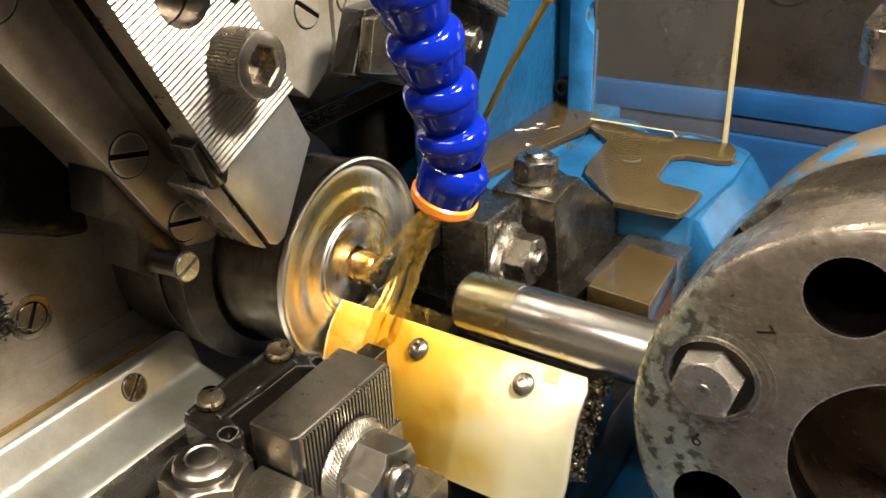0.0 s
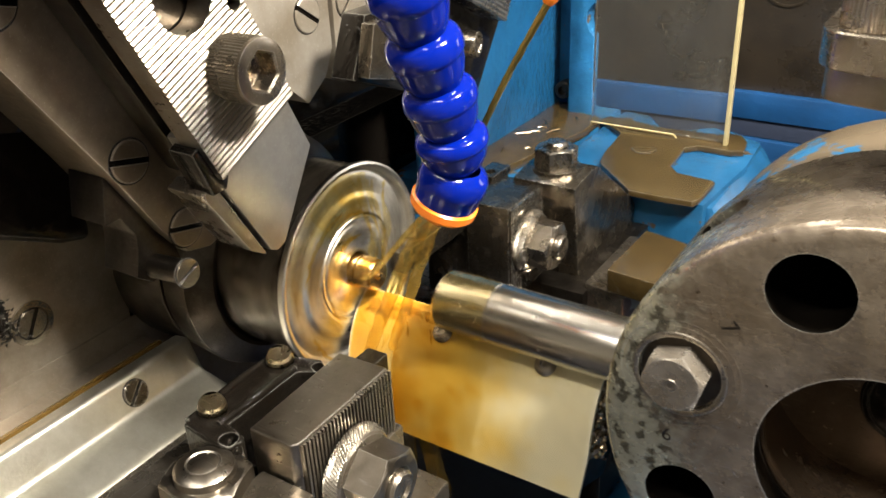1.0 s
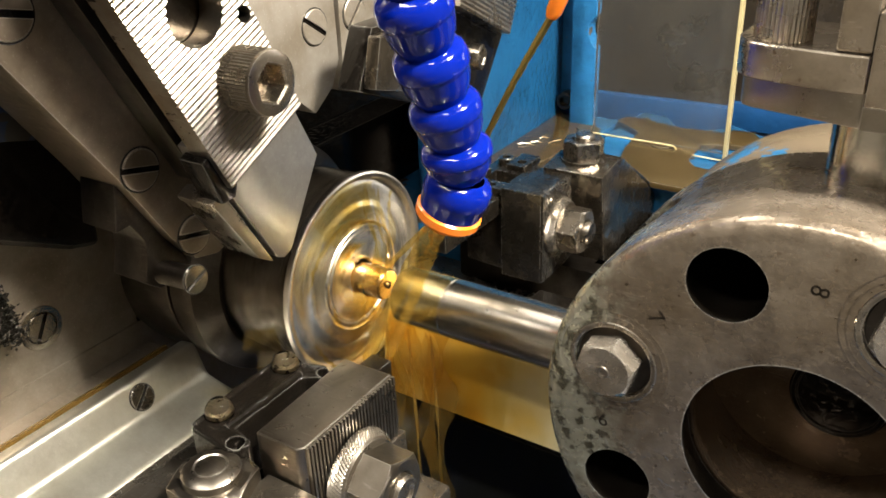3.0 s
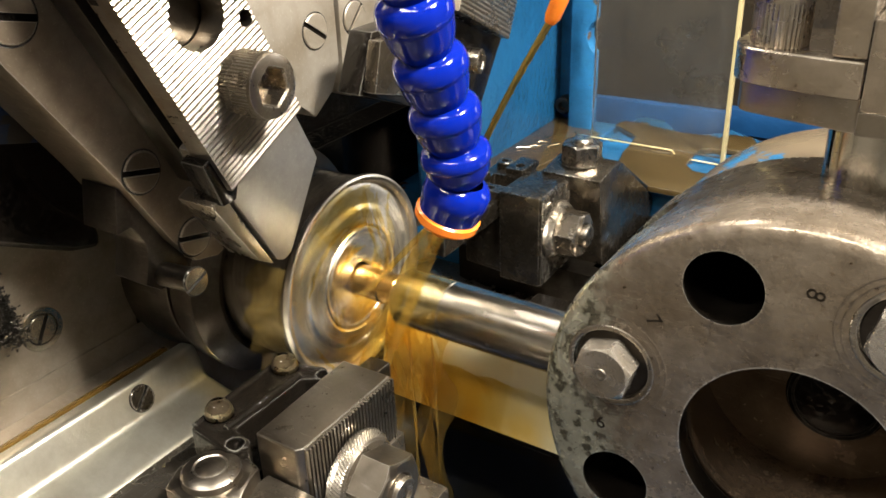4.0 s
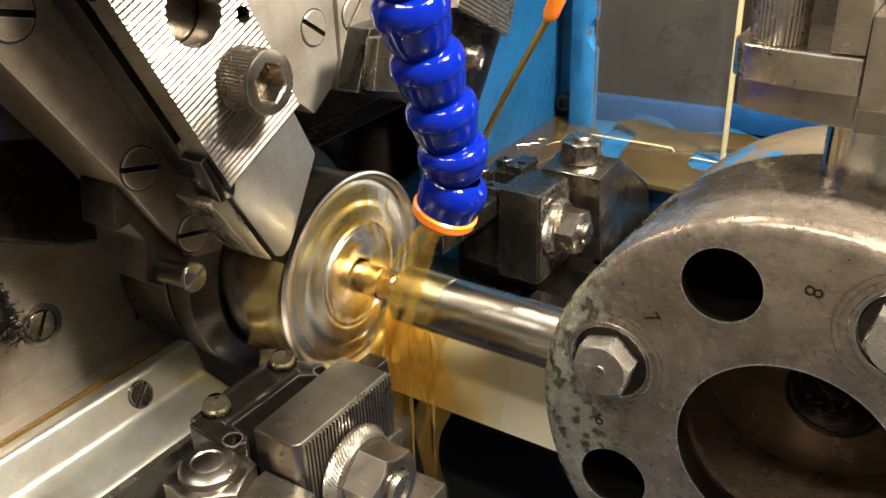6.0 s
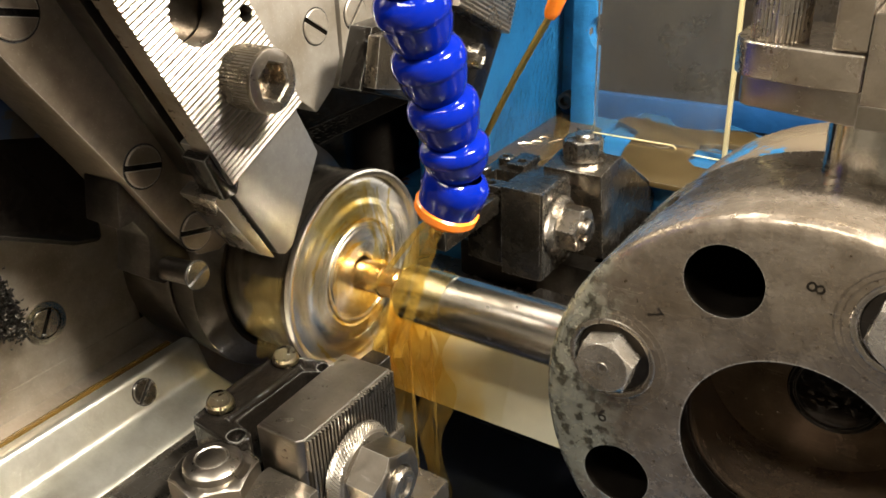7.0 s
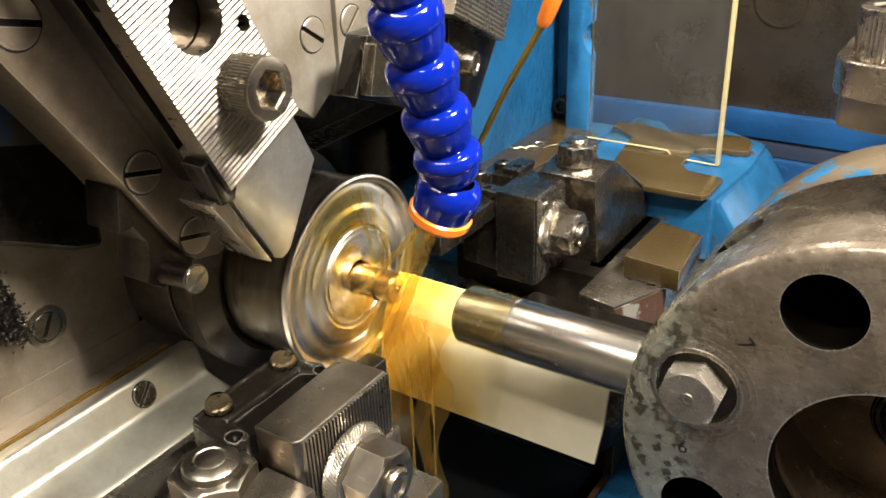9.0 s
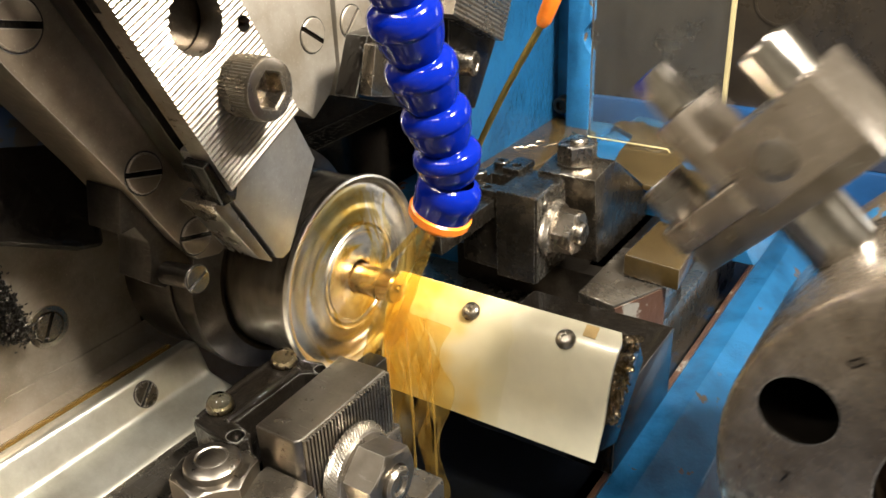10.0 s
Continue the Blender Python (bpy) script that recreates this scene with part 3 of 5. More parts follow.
def spindle():
    """Chuck cap with turned rings; spins about x."""
    t = thing("collet_chuck", -36, 0, 0, "turned steel chuck cap wet with coolant", "chuck")
    prof = [(-36, 30), (-36, 36.5), (-8, 37), (-2.6, 38.0), (-1.4, 39.2), (0.6, 39.2), (1.0, 38.4), (0.6, 37.2), (-1.6, 36.4)]
    part("lip", lathe(prof[3:], (0, 0, 0), (1, 0, 0), 128), STEEL_TURNED, t, "bright turned lip")
    part("sleeve", lathe(prof[:4], (0, 0, 0), (1, 0, 0), 128), STEEL_REAR, t, "dark oily sleeve")
    face = [(-1.6, 36.4), (-1.9, 35.6), (-1.6, 34.6), (-1.2, 33.4), (-0.9, 31.0), (-0.7, 28.6), (-0.2, 27.4), (0.3, 26.6), (0.5, 25.0), (0.9, 22.6), (1.3, 20.9), (1.0, 20.4), (1.0, 19.7), (1.5, 19.3), (1.5, 18.7), (0.7, 18.2), (0.7, 17.4), (1.3, 17.0), (1.5, 15.0), (1.7, 9), (1.7, 7.0), (1.2, 6.3), (-2, 5.95)]
    part("face", lathe(face, (0, 0, 0), (1, 0, 0), 128), STEEL_TURNED, t, "turned steel face with concentric grooves")
    for k in range(3):
        a = radians(40 + 120 * k)
        part("collet_slit", box(1.2, 1.75, -0.15, 0.15, 6.4, 14.5, 0), DARK, t)
        o = t.children[-1]
        o.rotation_euler = (a, 0, 0)
    return t


CHUCK = spindle()


def bar_stock():
    t = thing("bar_stock", 0, 0, 0, "round brass bar gripped in the collet", "bar")
    part("bar", lathe([(-60, 5.9), (16.5, 5.9), (17.4, 5.3), (17.4, 0)], (0, 0, 0), (1, 0, 0), 64), BRASS, t)
    part("cut_ring", lathe([(9.8, 5.95), (10.2, 6.4), (10.6, 5.95)], (0, 0, 0), (1, 0, 0), 64), BRASS, t, "raised burr ring")
    part("pip", lathe([(17.4, 1.6), (18.6, 1.2), (19, 0)], (0, 0, 0), (1, 0, 0), 24), BRASS, t)
    return t


BAR = bar_stock()

# ------------------------------------------------------------------ front cross slide


def front_slide():
    t = thing("front_tool_slide", 20, -85, -140, "oily steel front cross slide with serrated tool block", "tool slide")
    body = part("rail", prism([(-66, -140), (-66, -30), (-58, -24), (-51.5, -23), (-46.5, -35.5), (-30, -39), (-27, -40.5), (-27, -140)], "y", -300, -38, 2.0, 4), GROUND, t, "ground steel guide rail with a folded top")
    for y in (-66.9, -150):
        n = Vector((0.93, 0, 0.37))
        slot_screw("screw", Vector((-48.9, y, -29.5)), n, 9.4, t, STEEL_REAR, 40, 0.15)
    part("slide_base", box(-20, 70, -260, -46, -140, -32, 1.5), STEEL_OILY, t)
    part("slide_top", box(4, 57, -240, -50, -32, -13, 1.0), STEEL_OILY, t)
    # serrated tool block
    part("tool_block", prism([(37.5, -53.0), (54.6, -52.4), (54.6, -90.5), (53.2, -92.5), (39, -92.5)], "z", -30, 8.4, 0.7, 3), BLOCK, t)
    teeth = groove_line((56.1, -52.7), (56.1, -90.6), 27, 0.9, (1, 0))
    part("serration", prism([(54.0, -52.7)] + teeth + [(54.0, -90.6)], "z", -30, 8.0, 0.0), BLOCK, t, "serrated side of the block", smooth=False)
    part("lower_block", box(42, 60, -132, -93, -30, -4, 0.8), STEEL_OILY, t)
    # knurled washer, hex nut and stud on the serrated side
    c = (56.6, -73.5, -12.0)
    part("washer", lathe([(0, 13.8, 0), (0.6, 14.0, 1), (1.2, 14.0, 0), (1.8, 13.8, 1), (2.4, 13.4, 0), (3.0, 13.0, 1), (3.6, 12.6, 0), (4.0, 12.2), (4.6, 11.6), (4.8, 9.5), (4.8, 5)], c, (1, 0, 0), knurl=0.35, teeth=75), STEEL_OILY, t, "knurled thick washer", smooth=False)
    part("nut", hex_nut((61.4, -73.5, -12.0), (1, 0, 0), 19, 10.5, 5.6, 12), SATIN, t, "hexagon nut")
    part("stud", lathe([(0, 5.3), (11.5, 5.3), (12.4, 4.6), (12.4, 3.4), (11.6, 2.6), (11.6, 0)], (61.4, -73.5, -12), (1, 0, 0), 40), STEEL_OILY, t)
    # black clamp frame beside the block
    cl = part("clamp_frame", prism([(17.5, -97), (34, -99), (38, -94), (36, -92), (29, -90.5), (29, -63), (37, -58), (31, -54), (16, -59)], "z", -16, 4.6, 1.4, 4), BLACK_AND_SHADE, t, "black oily clamp frame")
    cut(cl, rod((33.4, -95.2, -4), (0, 0, 1), 2.6, 12, 28))
    cut(cl, rod((33.0, -57.6, -4), (0, 0, 1), 2.2, 12, 28))
    part("ridge", tube([(26.4, -92, 4.2), (27.2, -78, 4.6), (27.2, -62, 4.4)], [1.2, 1.6, 1.3], 16), BLACK_AND_SHADE, cl, "rounded black ridge")
    part("ridge", tube([(17.8, -95.5, 4.2), (16.9, -78, 4.5), (16.6, -60, 4.2)], [1.0, 1.3, 1.0], 16), BLACK_AND_SHADE, cl, "rounded black ridge")
    for p in ((20.5, -88.5), (21, -61.5)):
        part("clamp_screw", lathe([(0, 3.2), (1.6, 3.2), (2.2, 2.6), (2.2, 0)], (p[0], p[1], 4.2), (0, 0, 1), 28), STEEL_OILY, cl, "round screw head")
        part("oil_blob", lathe([(0, 4.3)] + [(0.4 + 5.2 * sin(pi / 2 * i / 10), 4.3 * cos(pi / 2 * i / 10) ** 0.8 + (0.0 if i < 10 else 0.0)) for i in range(1, 10)] + [(5.6, 0)], (p[0], p[1], 4.2), (0, 0, 1), 32), BLOB, cl, "clear amber blob of oil")
    # the bit is coloured black to paint the shade inside the frame's slot
    part("tool_bit", box(29.4, 37.2, -92, -30, -13, -6, 0.5), BLACK_AND_SHADE, t, "tool bit in black for the shade in its slot")
    # stud and big nut in front
    part("washer", lathe([(0, 14.5), (2, 14.5), (2.4, 14), (2.4, 5)], (34, -105, -12), (0, 0, 1), 56), STEEL_OILY, t)
    part("nut", hex_nut((34, -105, -9.6), (0, 0, 1), 21, 10.5, 6.0, 20), BLOCK, t, "oily hexagon nut")
    part("stud", lathe([(0, 8.2), (10.6, 8.2), (12.4, 7.9), (13.2, 7.0), (13.8, 4.6), (13.5, 4.2), (13.9, 3.4), (14.0, 0)], (34, -105, -9.6), (0, 0, 1), 40), BLOCK, t)
    part("clamp_bar", box(10, 46, -200, -94, -30, -12, 1.5), STEEL_OILY, t)
    return t


front_slide()

# ------------------------------------------------------------------ rear cross slide, drawn back early on


def rear_slide():
    t = thing("rear_tool_slide", 30, 130, -60, "dark oily rear cross slide with serrated tool block", "tool slide")
    part("tool_block", box(7.0, 27.2, 96.4, 127, -42, 2.3, 0.5), STEEL_REAR, t, "dark tool block")
    teeth = groove_line((28.3, 97.0), (28.3, 126.4), 24, 0.7, (1, 0))
    part("serration", prism([(26.8, 97.0)] + teeth + [(26.8, 126.4)], "z", -41.4, 1.8, 0.0), STEEL_REAR, t, "serrated side of the block", smooth=False)
    bb = part("back_block", prism([(-14, 100), (6.4, 98), (6.4, 134), (-14, 134)], "z", -40, 0.5, 0.6), STEEL_REAR, t)
    cut(bb, box(-8, 5.5, 106, 118, -7, 3, 0))
    cut(bb, rod((-1, 102, -8), (0, 0, 1), 2.2, 12, 20))
    part("tool_bit", box(-3, 5.5, 52, 100, -12, -3, 0.5), STEEL_REAR, t, "cutting tool bit")
    for p in ((-11, 111), (-8, 128)):
        part("set_screw", lathe([(0, 4), (3, 4), (3.4, 3.6), (3.4, 2), (1.5, 1.8), (1.5, 0)], (p[0], p[1], 0.4), (0, 0, 1), 24), STEEL_REAR, t)
    cb = part("clamp_bar", box(-3, 6.6, 119.5, 136, 0.6, 4, 0.6), STEEL_REAR, t)
    cut(cb, rod((2.4, 125, -2), (0, 0, 1), 2.4, 10, 20))
    # washer, nut and stud
    c = (28.4, 111.5, -18)
    part("washer", lathe([(0, 13.8, 0), (0.6, 14.0, 1), (1.2, 14.0, 0), (1.8, 13.8, 1), (2.4, 13.4, 0), (3.0, 13.0, 1), (3.6, 12.6, 0), (4.0, 12.2), (4.6, 11.6), (4.8, 9.5), (4.8, 5)], c, (1, 0, 0), knurl=0.35, teeth=75), STEEL_OILY, t, "knurled thick washer", smooth=False)
    part("nut", hex_nut((33, 111.5, -18), (1, 0, 0), 19, 9.5, 5.6, 18), STEEL_OILY, t, "hexagon nut")
    part("stud", lathe([(0, 5.3), (11.5, 5.3), (12.3, 4.6), (12.3, 0)], (33, 111.5, -18), (1, 0, 0), 40), STEEL, t)
    # hood behind the block with its vertical stud and nut
    hood = prism([(124, 4), (142, 6.4), (149, 5.4), (204, -36), (204, -51), (168, -54), (133, -52), (130, -36)], "x", 14, 44, 1.2)
    part("hood", hood, STEEL_REAR, t, "black sloped clamp casting")
    part("hood_foot", box(40, 49, 127, 200, -58, -42, 0.8), STEEL_REAR, t)
    part("washer", lathe([(0, 11), (1.5, 11), (1.5, 5)], (27, 140.5, 4.6), (0, 0, 1), 48), STEEL_REAR, t)
    part("nut", hex_nut((27, 140.5, 6), (0, 0, 1), 17, 9, 5.2, 10), STEEL, t, "hexagon nut")
    part("stud", lathe([(0, 5), (10.5, 5), (11.4, 4.2), (11.6, 2.6), (11.2, 0)], (27, 140.5, 6), (0, 0, 1), 36), STEEL, t)
    part("slide_top", prism([(61.7, 120), (89.2, 117.5), (86.3, 158.4), (62.5, 163.5)], "z", -39, -28, 1.0), GRIME, t, "oily slide plate with bright worn edge")
    body = [(-9, 226), (8, 214), (42, 196), (79, 195), (83, 252), (81, 290), (70, 297), (47, 310), (36, 298), (28, 285), (8, 315), (-9, 318)]
    part("casting", prism(body, "z", -61, -25, 2.0), BLUE_WORN, t, "blue painted slide casting with worn edges")
    part("flank", prism([(76, -61), (77, -27.5), (82, -27.5), (104, -61)], "y", 199, 292, 2.5), BLUE, t, "sloped blue flank")
    poly = [(-11, 280), (9, 262), (13, 228), (16.5, 215), (43.7, 188), (59, 187.8), (75, 189), (77, 193), (77.5, 216), (75, 218), (57, 220), (51, 227), (48.6, 255), (54, 261), (71, 261), (78, 264), (76, 278), (70, 288), (28, 283), (2, 290), (-9, 290)]
    cover = part("cover_plate", prism(poly, "z", -24.6, -21.4, 0.7), GRIME, t, "brown oily cover plate")
    slot_screw("screw", (30, 243, -21.4), (0, 0, 1), 13, cover, GRIME, 20, 0.3)
    part("slide_body", box(-30, 52, 118, 230, -62, -42, 1), STEEL_DARK, t)
    return t


REAR = rear_slide()


def guard():
    t = thing("guard_plate", 60, 17, -60, "cream curved guard plate wet with amber coolant", "guard plate")
    sec = [(27.0, -8.4), (23.5, -10.6), (20.0, -13.6), (17.0, -17.5), (14.5, -22.5), (12.5, -29), (10.6, -38), (8.0, -53.5)]
    bm = bmesh.new()
    xs = [2, 30, 60, 90, 97.5, 100]
    rows = []
    for k, x in enumerate(xs):
        col = []
        for i, (y, z) in enumerate(sec):
            xx = x
            if k == len(xs) - 1 and i in (0, len(sec) - 1):
                xx = 98.4
            col.append(bm.verts.new((xx, y, z)))
        rows.append(col)
    for a, b in zip(rows, rows[1:]):
        for i in range(len(sec) - 1):
            bm.faces.new((a[i], b[i], b[i + 1], a[i + 1]))
    bmesh.ops.recalc_face_normals(bm, faces=bm.faces)
    if sum((f.normal for f in bm.faces), Vector()).z < 0:
        bmesh.ops.reverse_faces(bm, faces=bm.faces)
    bmesh.ops.solidify(bm, geom=bm.faces[:], thickness=1.4)
    gp = part("plate", bm, CREAM, t)
    for x in (39.9, 80.0):
        n = Vector((0, -0.66, 0.75))
        p = Vector((x, 20.3, -13.3)) + n * 0.1
        part("button_screw", lathe([(0, 3.8), (0.6, 3.8), (1.6, 3.1), (2.2, 2.0), (2.2, 1.3), (1.0, 1.2), (1.0, 0)], p, n, 32), STEEL_OILY, gp, "button head socket screw")
    part("tape_mark", prism([(26.4, -8.55), (22.4, -11.1), (22.2, -10.85), (26.2, -8.3)], "x", 85.5, 90.5, 0), TAPE, gp, "amber stain of old tape")
    part("end_wedge", prism([(27, -13), (46, -21), (54, -36), (30, -60), (12, -52), (15, -36), (20, -22)], "x", 40, 98, 0.8), BLACK_AND_SHADE, t, "black oily wedge under the plate")
    rnd = random.Random(17)
    bm = bmesh.new()
    for i in range(900):
        f, g = rnd.random() ** 1.3, rnd.random()
        c = Vector((98 + abs(rnd.gauss(0, 1.3)), 27 - 16 * g ** 0.55 + 2.5 + (17 - 8 * g) * f, -12 - 8 * f - 26 * g))
        ax = Vector((rnd.gauss(0, 1), rnd.gauss(0, 1), rnd.gauss(0, 1))).normalized()
        u, w = ax.orthogonal().normalized() * rnd.uniform(0.25, 0.6), ax * rnd.uniform(0.5, 1.9)
        k = u.cross(w).normalized() * rnd.uniform(0.3, 0.8)
        strip = [[bm.verts.new(c + w * h + k * (1 - h * h) + u * e) for e in (-1, 1)] for h in (-1, -0.3, 0.4, 1)]
        for p, q in zip(strip, strip[1:]):
            bm.faces.new((p[0], p[1], q[1], q[0]))
    bmesh.ops.solidify(bm, geom=bm.faces[:], thickness=0.15)
    part("swarf", bm, SHAVING, t, "tangle of bright curled chips", smooth=False, kind="stuff")
    part("plate_bracket", box(30, 97.5, 29, 91, -76, -41, 1.5), BLACK_AND_SHADE, t, "dark bracket behind the plate")
    return t


GUARD = guard()


def rear_base():
    t = thing("rear_slide_base", 60, 110, -140, "oily steel dovetail base with brown primer end", "slide base")
    part("base", prism([(-60, 74), (66, 80), (80, 110), (84, 240), (-60, 240)], "z", -92, -62, 1.0), STEEL_OILY, t)
    part("way", prism([(50, 96), (69, 92.5), (81.5, 120), (81.5, 149), (50, 149)], "z", -62, -39.5, 1.0), STEEL_OILY, t, "ground slideway end")
    part("end_face", prism([(69.6, 92.6), (82.6, 121), (81.2, 121), (68.6, 93)], "z", -66, -41, 0.0), BROWN, t, "brown primer with flaked paint")
    return t


rear_base()

# ------------------------------------------------------------------ upper slide that leans towards the spindle
UB = (-60.6, 59.9)
UU = (0.436, -0.90)
UV = (0.90, 0.436)


def lean(x, u, v):
    """Slide's own frame: x stays, u runs down along the slide, v across it."""
    return (x, UB[0] + UU[0] * u + UV[0] * v, UB[1] + UU[1] * u + UV[1] * v)


def upper_slide():
    t = thing("upper_tool_slide", -30, -75, 60, "inclined steel tool slide with bright serrated plate", "tool slide")
    arm = prism([(-150, -25), (-57, -18), (-12, -13), (18, -11), (31, -8.5), (37, -1), (38, 8), (-150, 12)], "z", -46, -20, 1.5)
    part("arm", warp(arm, lambda u, v, x: lean(x, u, v)), ARM, t, "brown-tinted steel slide arm")
    for u, v, d in ((-7.7, -5.4, 13.0), (23.5, -4.0, 12.5), (-65.4, -8.6, 14)):
        slot_screw("screw", lean(-19.9, u, v), (1, 0, 0), d, t, ARM, -13, 0.2)
    g = prism([(-150, 2.0), (4, 3.0), (4, 40), (-150, 40)], "z", -20, -9, 1.0)
    part("gib", warp(g, lambda u, v, x: lean(x, u, v)), STEEL_DARK, t, "dark gib strip")
    g = prism([(-150, 5.5), (-1, 6.5), (-1, 39), (-150, 39)], "z", -9, -1.5, 0.8)
    part("carrier", warp(g, lambda u, v, x: lean(x, u, v)), STEEL_DARK, t)
    # serrated plate with two holes
    saw = ridge_line((-80, 8.0), (0, 8.0), 48, 1.0, (0, 1))
    bm = prism(saw + [(0, -1), (-80, -1)], "z", 1.2, 37.0, 0.0)
    pl = part("serrated_plate", warp(bm, lambda u, x, v: lean(x, u, v)), SERRATED, t, "bright ground plate with fine serrations", smooth=False)
    cut(pl, rod(lean(-3, -47, 20.5), (1, 0, 0), 9.4, 20, 48))
    cut(pl, rod(lean(-3, -36, 34), (1, 0, 0), 2.4, 20, 24))
    cap_screw("cap_screw", lean(7.4, -23, 22.6), (1, 0, 0), 18.6, 12.5, 10, t, STEEL_OILY, 10, 56)
    g = prism([(-150, 0.5), (-14, 1.6), (-12, 5.2), (-150, 5.2)], "z", -1.5, 3.4, 0.9, 3)
    part("side_rail", warp(g, lambda u, v, x: lean(x, u, v)), BLACK_AND_SHADE, t, "black oily side rail")
    # flat form blade below the plate
    bl = prism([(-14, 1.5), (0, 1.0), (35, 3.0), (37.5, 5), (38, 9), (21, 36), (-14, 36.5)], "z", -6, 4.6, 0.7)
    part("blade", warp(bl, lambda u, v, x: lean(x, u, v)), BLADE, t, "flat ground form blade")
    bl = prism([(2, -5), (30, -2), (37, 2.2), (2, 0.6)], "z", -12, 3.0, 0.8)
    part("blade_holder", warp(bl, lambda u, v, x: lean(x, u, v)), STEEL_OILY, t)
    bl = prism([(-12, -1.5), (3, -3), (5, 2), (1, 6), (-12, 5)], "z", -4, 5.5, 0.6)
    part("jaw", warp(bl, lambda u, v, x: lean(x, u, v)), BLACK_AND_SHADE, t, "black clamp jaw")
    lug = prism([(-8, -13), (4, -22), (6, -17), (14, -16.5), (19, -19.5), (25, -25), (31, -22), (35, -10), (10, -5)], "z", -40, -24, 0.8)
    part("lug", warp(lug, lambda u, v, x: lean(x, u, v)), STEEL_DARK, t)
    part("pin", rod((-24, -65, 27.5), (1, 0.0, 0.1), 3.9, 16), STEEL_DARK, t)
    slot_screw("pin_screw", (-8, -65.9, 29.6), (1, 0, 0.1), 8.8, t, STEEL_BRIGHT, 22, 0.6, "bright slotted pin head")
    return t


upper_slide()


def head_plate(name, poly, x0, x1, screw, dia, label, turn, mat=SATIN):
    t = thing(name, x1, screw[0], 55, label, "cover plate", "plates above the chuck")
    part("plate", prism(poly, "x", x0, x1, 1.0), mat, t)
    slot_screw("screw", (x1, *screw), (1, 0, 0), dia, t, PLATE, turn, 0.35)
    return t


head_plate("guide_plate", [(-30, 175), (15.5, 175), (15.8, 78), (11, 69), (0.7, 62), (-7.6, 69), (-30, 90)], -30, -12, (4.3, 91.5), 12.0, "grey steel guide plate with slotted screw", -34, PLATE)
head_plate("guide_plate", [(22.5, 175), (62, 175), (50.4, 92), (44, 79), (30, 61.8), (23, 63.6), (19.4, 68.7)], -30, -14, (28.2, 91.2), 12.0, "grey steel guide plate with worn edge", 45, PLATE)
single("head_casting", box(-78, -46, -60, 140, 40, 240, 3), BLACK_AND_SHADE, "near-black casting above the spindle", "casting", kind="structure")


def rear_upper_slide():
    t = thing("rear_upper_slide", 5, 60, 55, "black oily tool slide above the rear", "tool slide")
    part("body", prism([(52, 140), (44, 62), (64, 51.5), (82, 76), (98, 140)], "x", -30, 17, 1.5), BLACK_AND_SHADE, t)
    part("front_wall", prism([(3, 94), (-6, 75), (25, 62.5), (45, 57), (49, 94)], "x", 4, 13.5, 1.0), BLACK_AND_SHADE, t)
    part("face_plate", prism([(0, 92), (-4.5, 76), (30, 66), (33, 92)], "x", 14, 19, 0.5), STEEL_REAR, t, "dark oily plate with polished edge")
    saw = teeth_line((0, 7.5), (46, 7.5), 28, 0.6, (0, 1))
    bm = prism(saw + [(46, 0), (0, 0)], "z", 0, 39, 0.0)
    part("serrated_block", warp(bm, lambda u, x, v: (17.5 + x, 38 + 0.44 * u + 0.9 * v, 95 + 0.9 * u - 0.44 * v)), STEEL_OILY, t, "dark serrated block", smooth=False)
    cap_screw("cap_screw", (16, 49, 74.5), (1, 0.2, 0), 9.4, 10, 5, t, STEEL, 12, 30)
    return t


rear_upper_slide()

# ------------------------------------------------------------------ blue castings, cover and shield at the rear


def blue_castings():
    t = thing("rear_casting", 30, 260, -140, "blue painted rear casting with chipped edges", "casting", kind="structure")
    part("foot", box(-90, -12, 130, 293, -140, -25, 2.0), BLUE_WORN, t)
    part("wall", box(-55, -47.2, 120, 279, -24, 150, 1.5), BLUE_CLEAN, t, "wet glossy blue wall")
    part("wall_end", box(-47, -30, 268, 279, -24, 150, 1.0), BLUE, t)
    part("ledge", prism([(-47, 130), (-28, 130), (-10, 226), (-11, 252), (-30, 267), (-47, 267)], "z", -24.8, -20, 0.8), GRIME, t, "oily brown ledge with chips")
    part("post", prism([(-33, -22), (-17.5, -22), (-17.5, 27), (-20.5, 30), (-22.5, 35), (-22.5, 40), (-20, 44), (-17.8, 46), (-17.8, 150), (-33, 150)], "y", 252, 263, 0.9), BLUE, t, "blue upright with a notch")
    part("drain_plug", lathe([(0, 5.6), (6, 5.4), (7, 4.6), (7, 3), (4, 2.6), (4, 0)], (-40.5, 266, -10), (0, -1, 0), 32), STEEL_DARK, t, "dark oily drain plug")
    rnd = random.Random(23)
    for k in range(9):
        q = Vector((rnd.uniform(-44, -20), rnd.uniform(170, 245), -19.6))
        d = Vector((rnd.uniform(-1, 1), rnd.uniform(-1, 1), 0.1)).normalized() * rnd.uniform(1.5, 5)
        part("chip", tube([q - d, q + Vector((0, 0, 0.6)), q + d], 0.28, 6), SHAVING, t, "thin metal chip")
    return t


blue_castings()


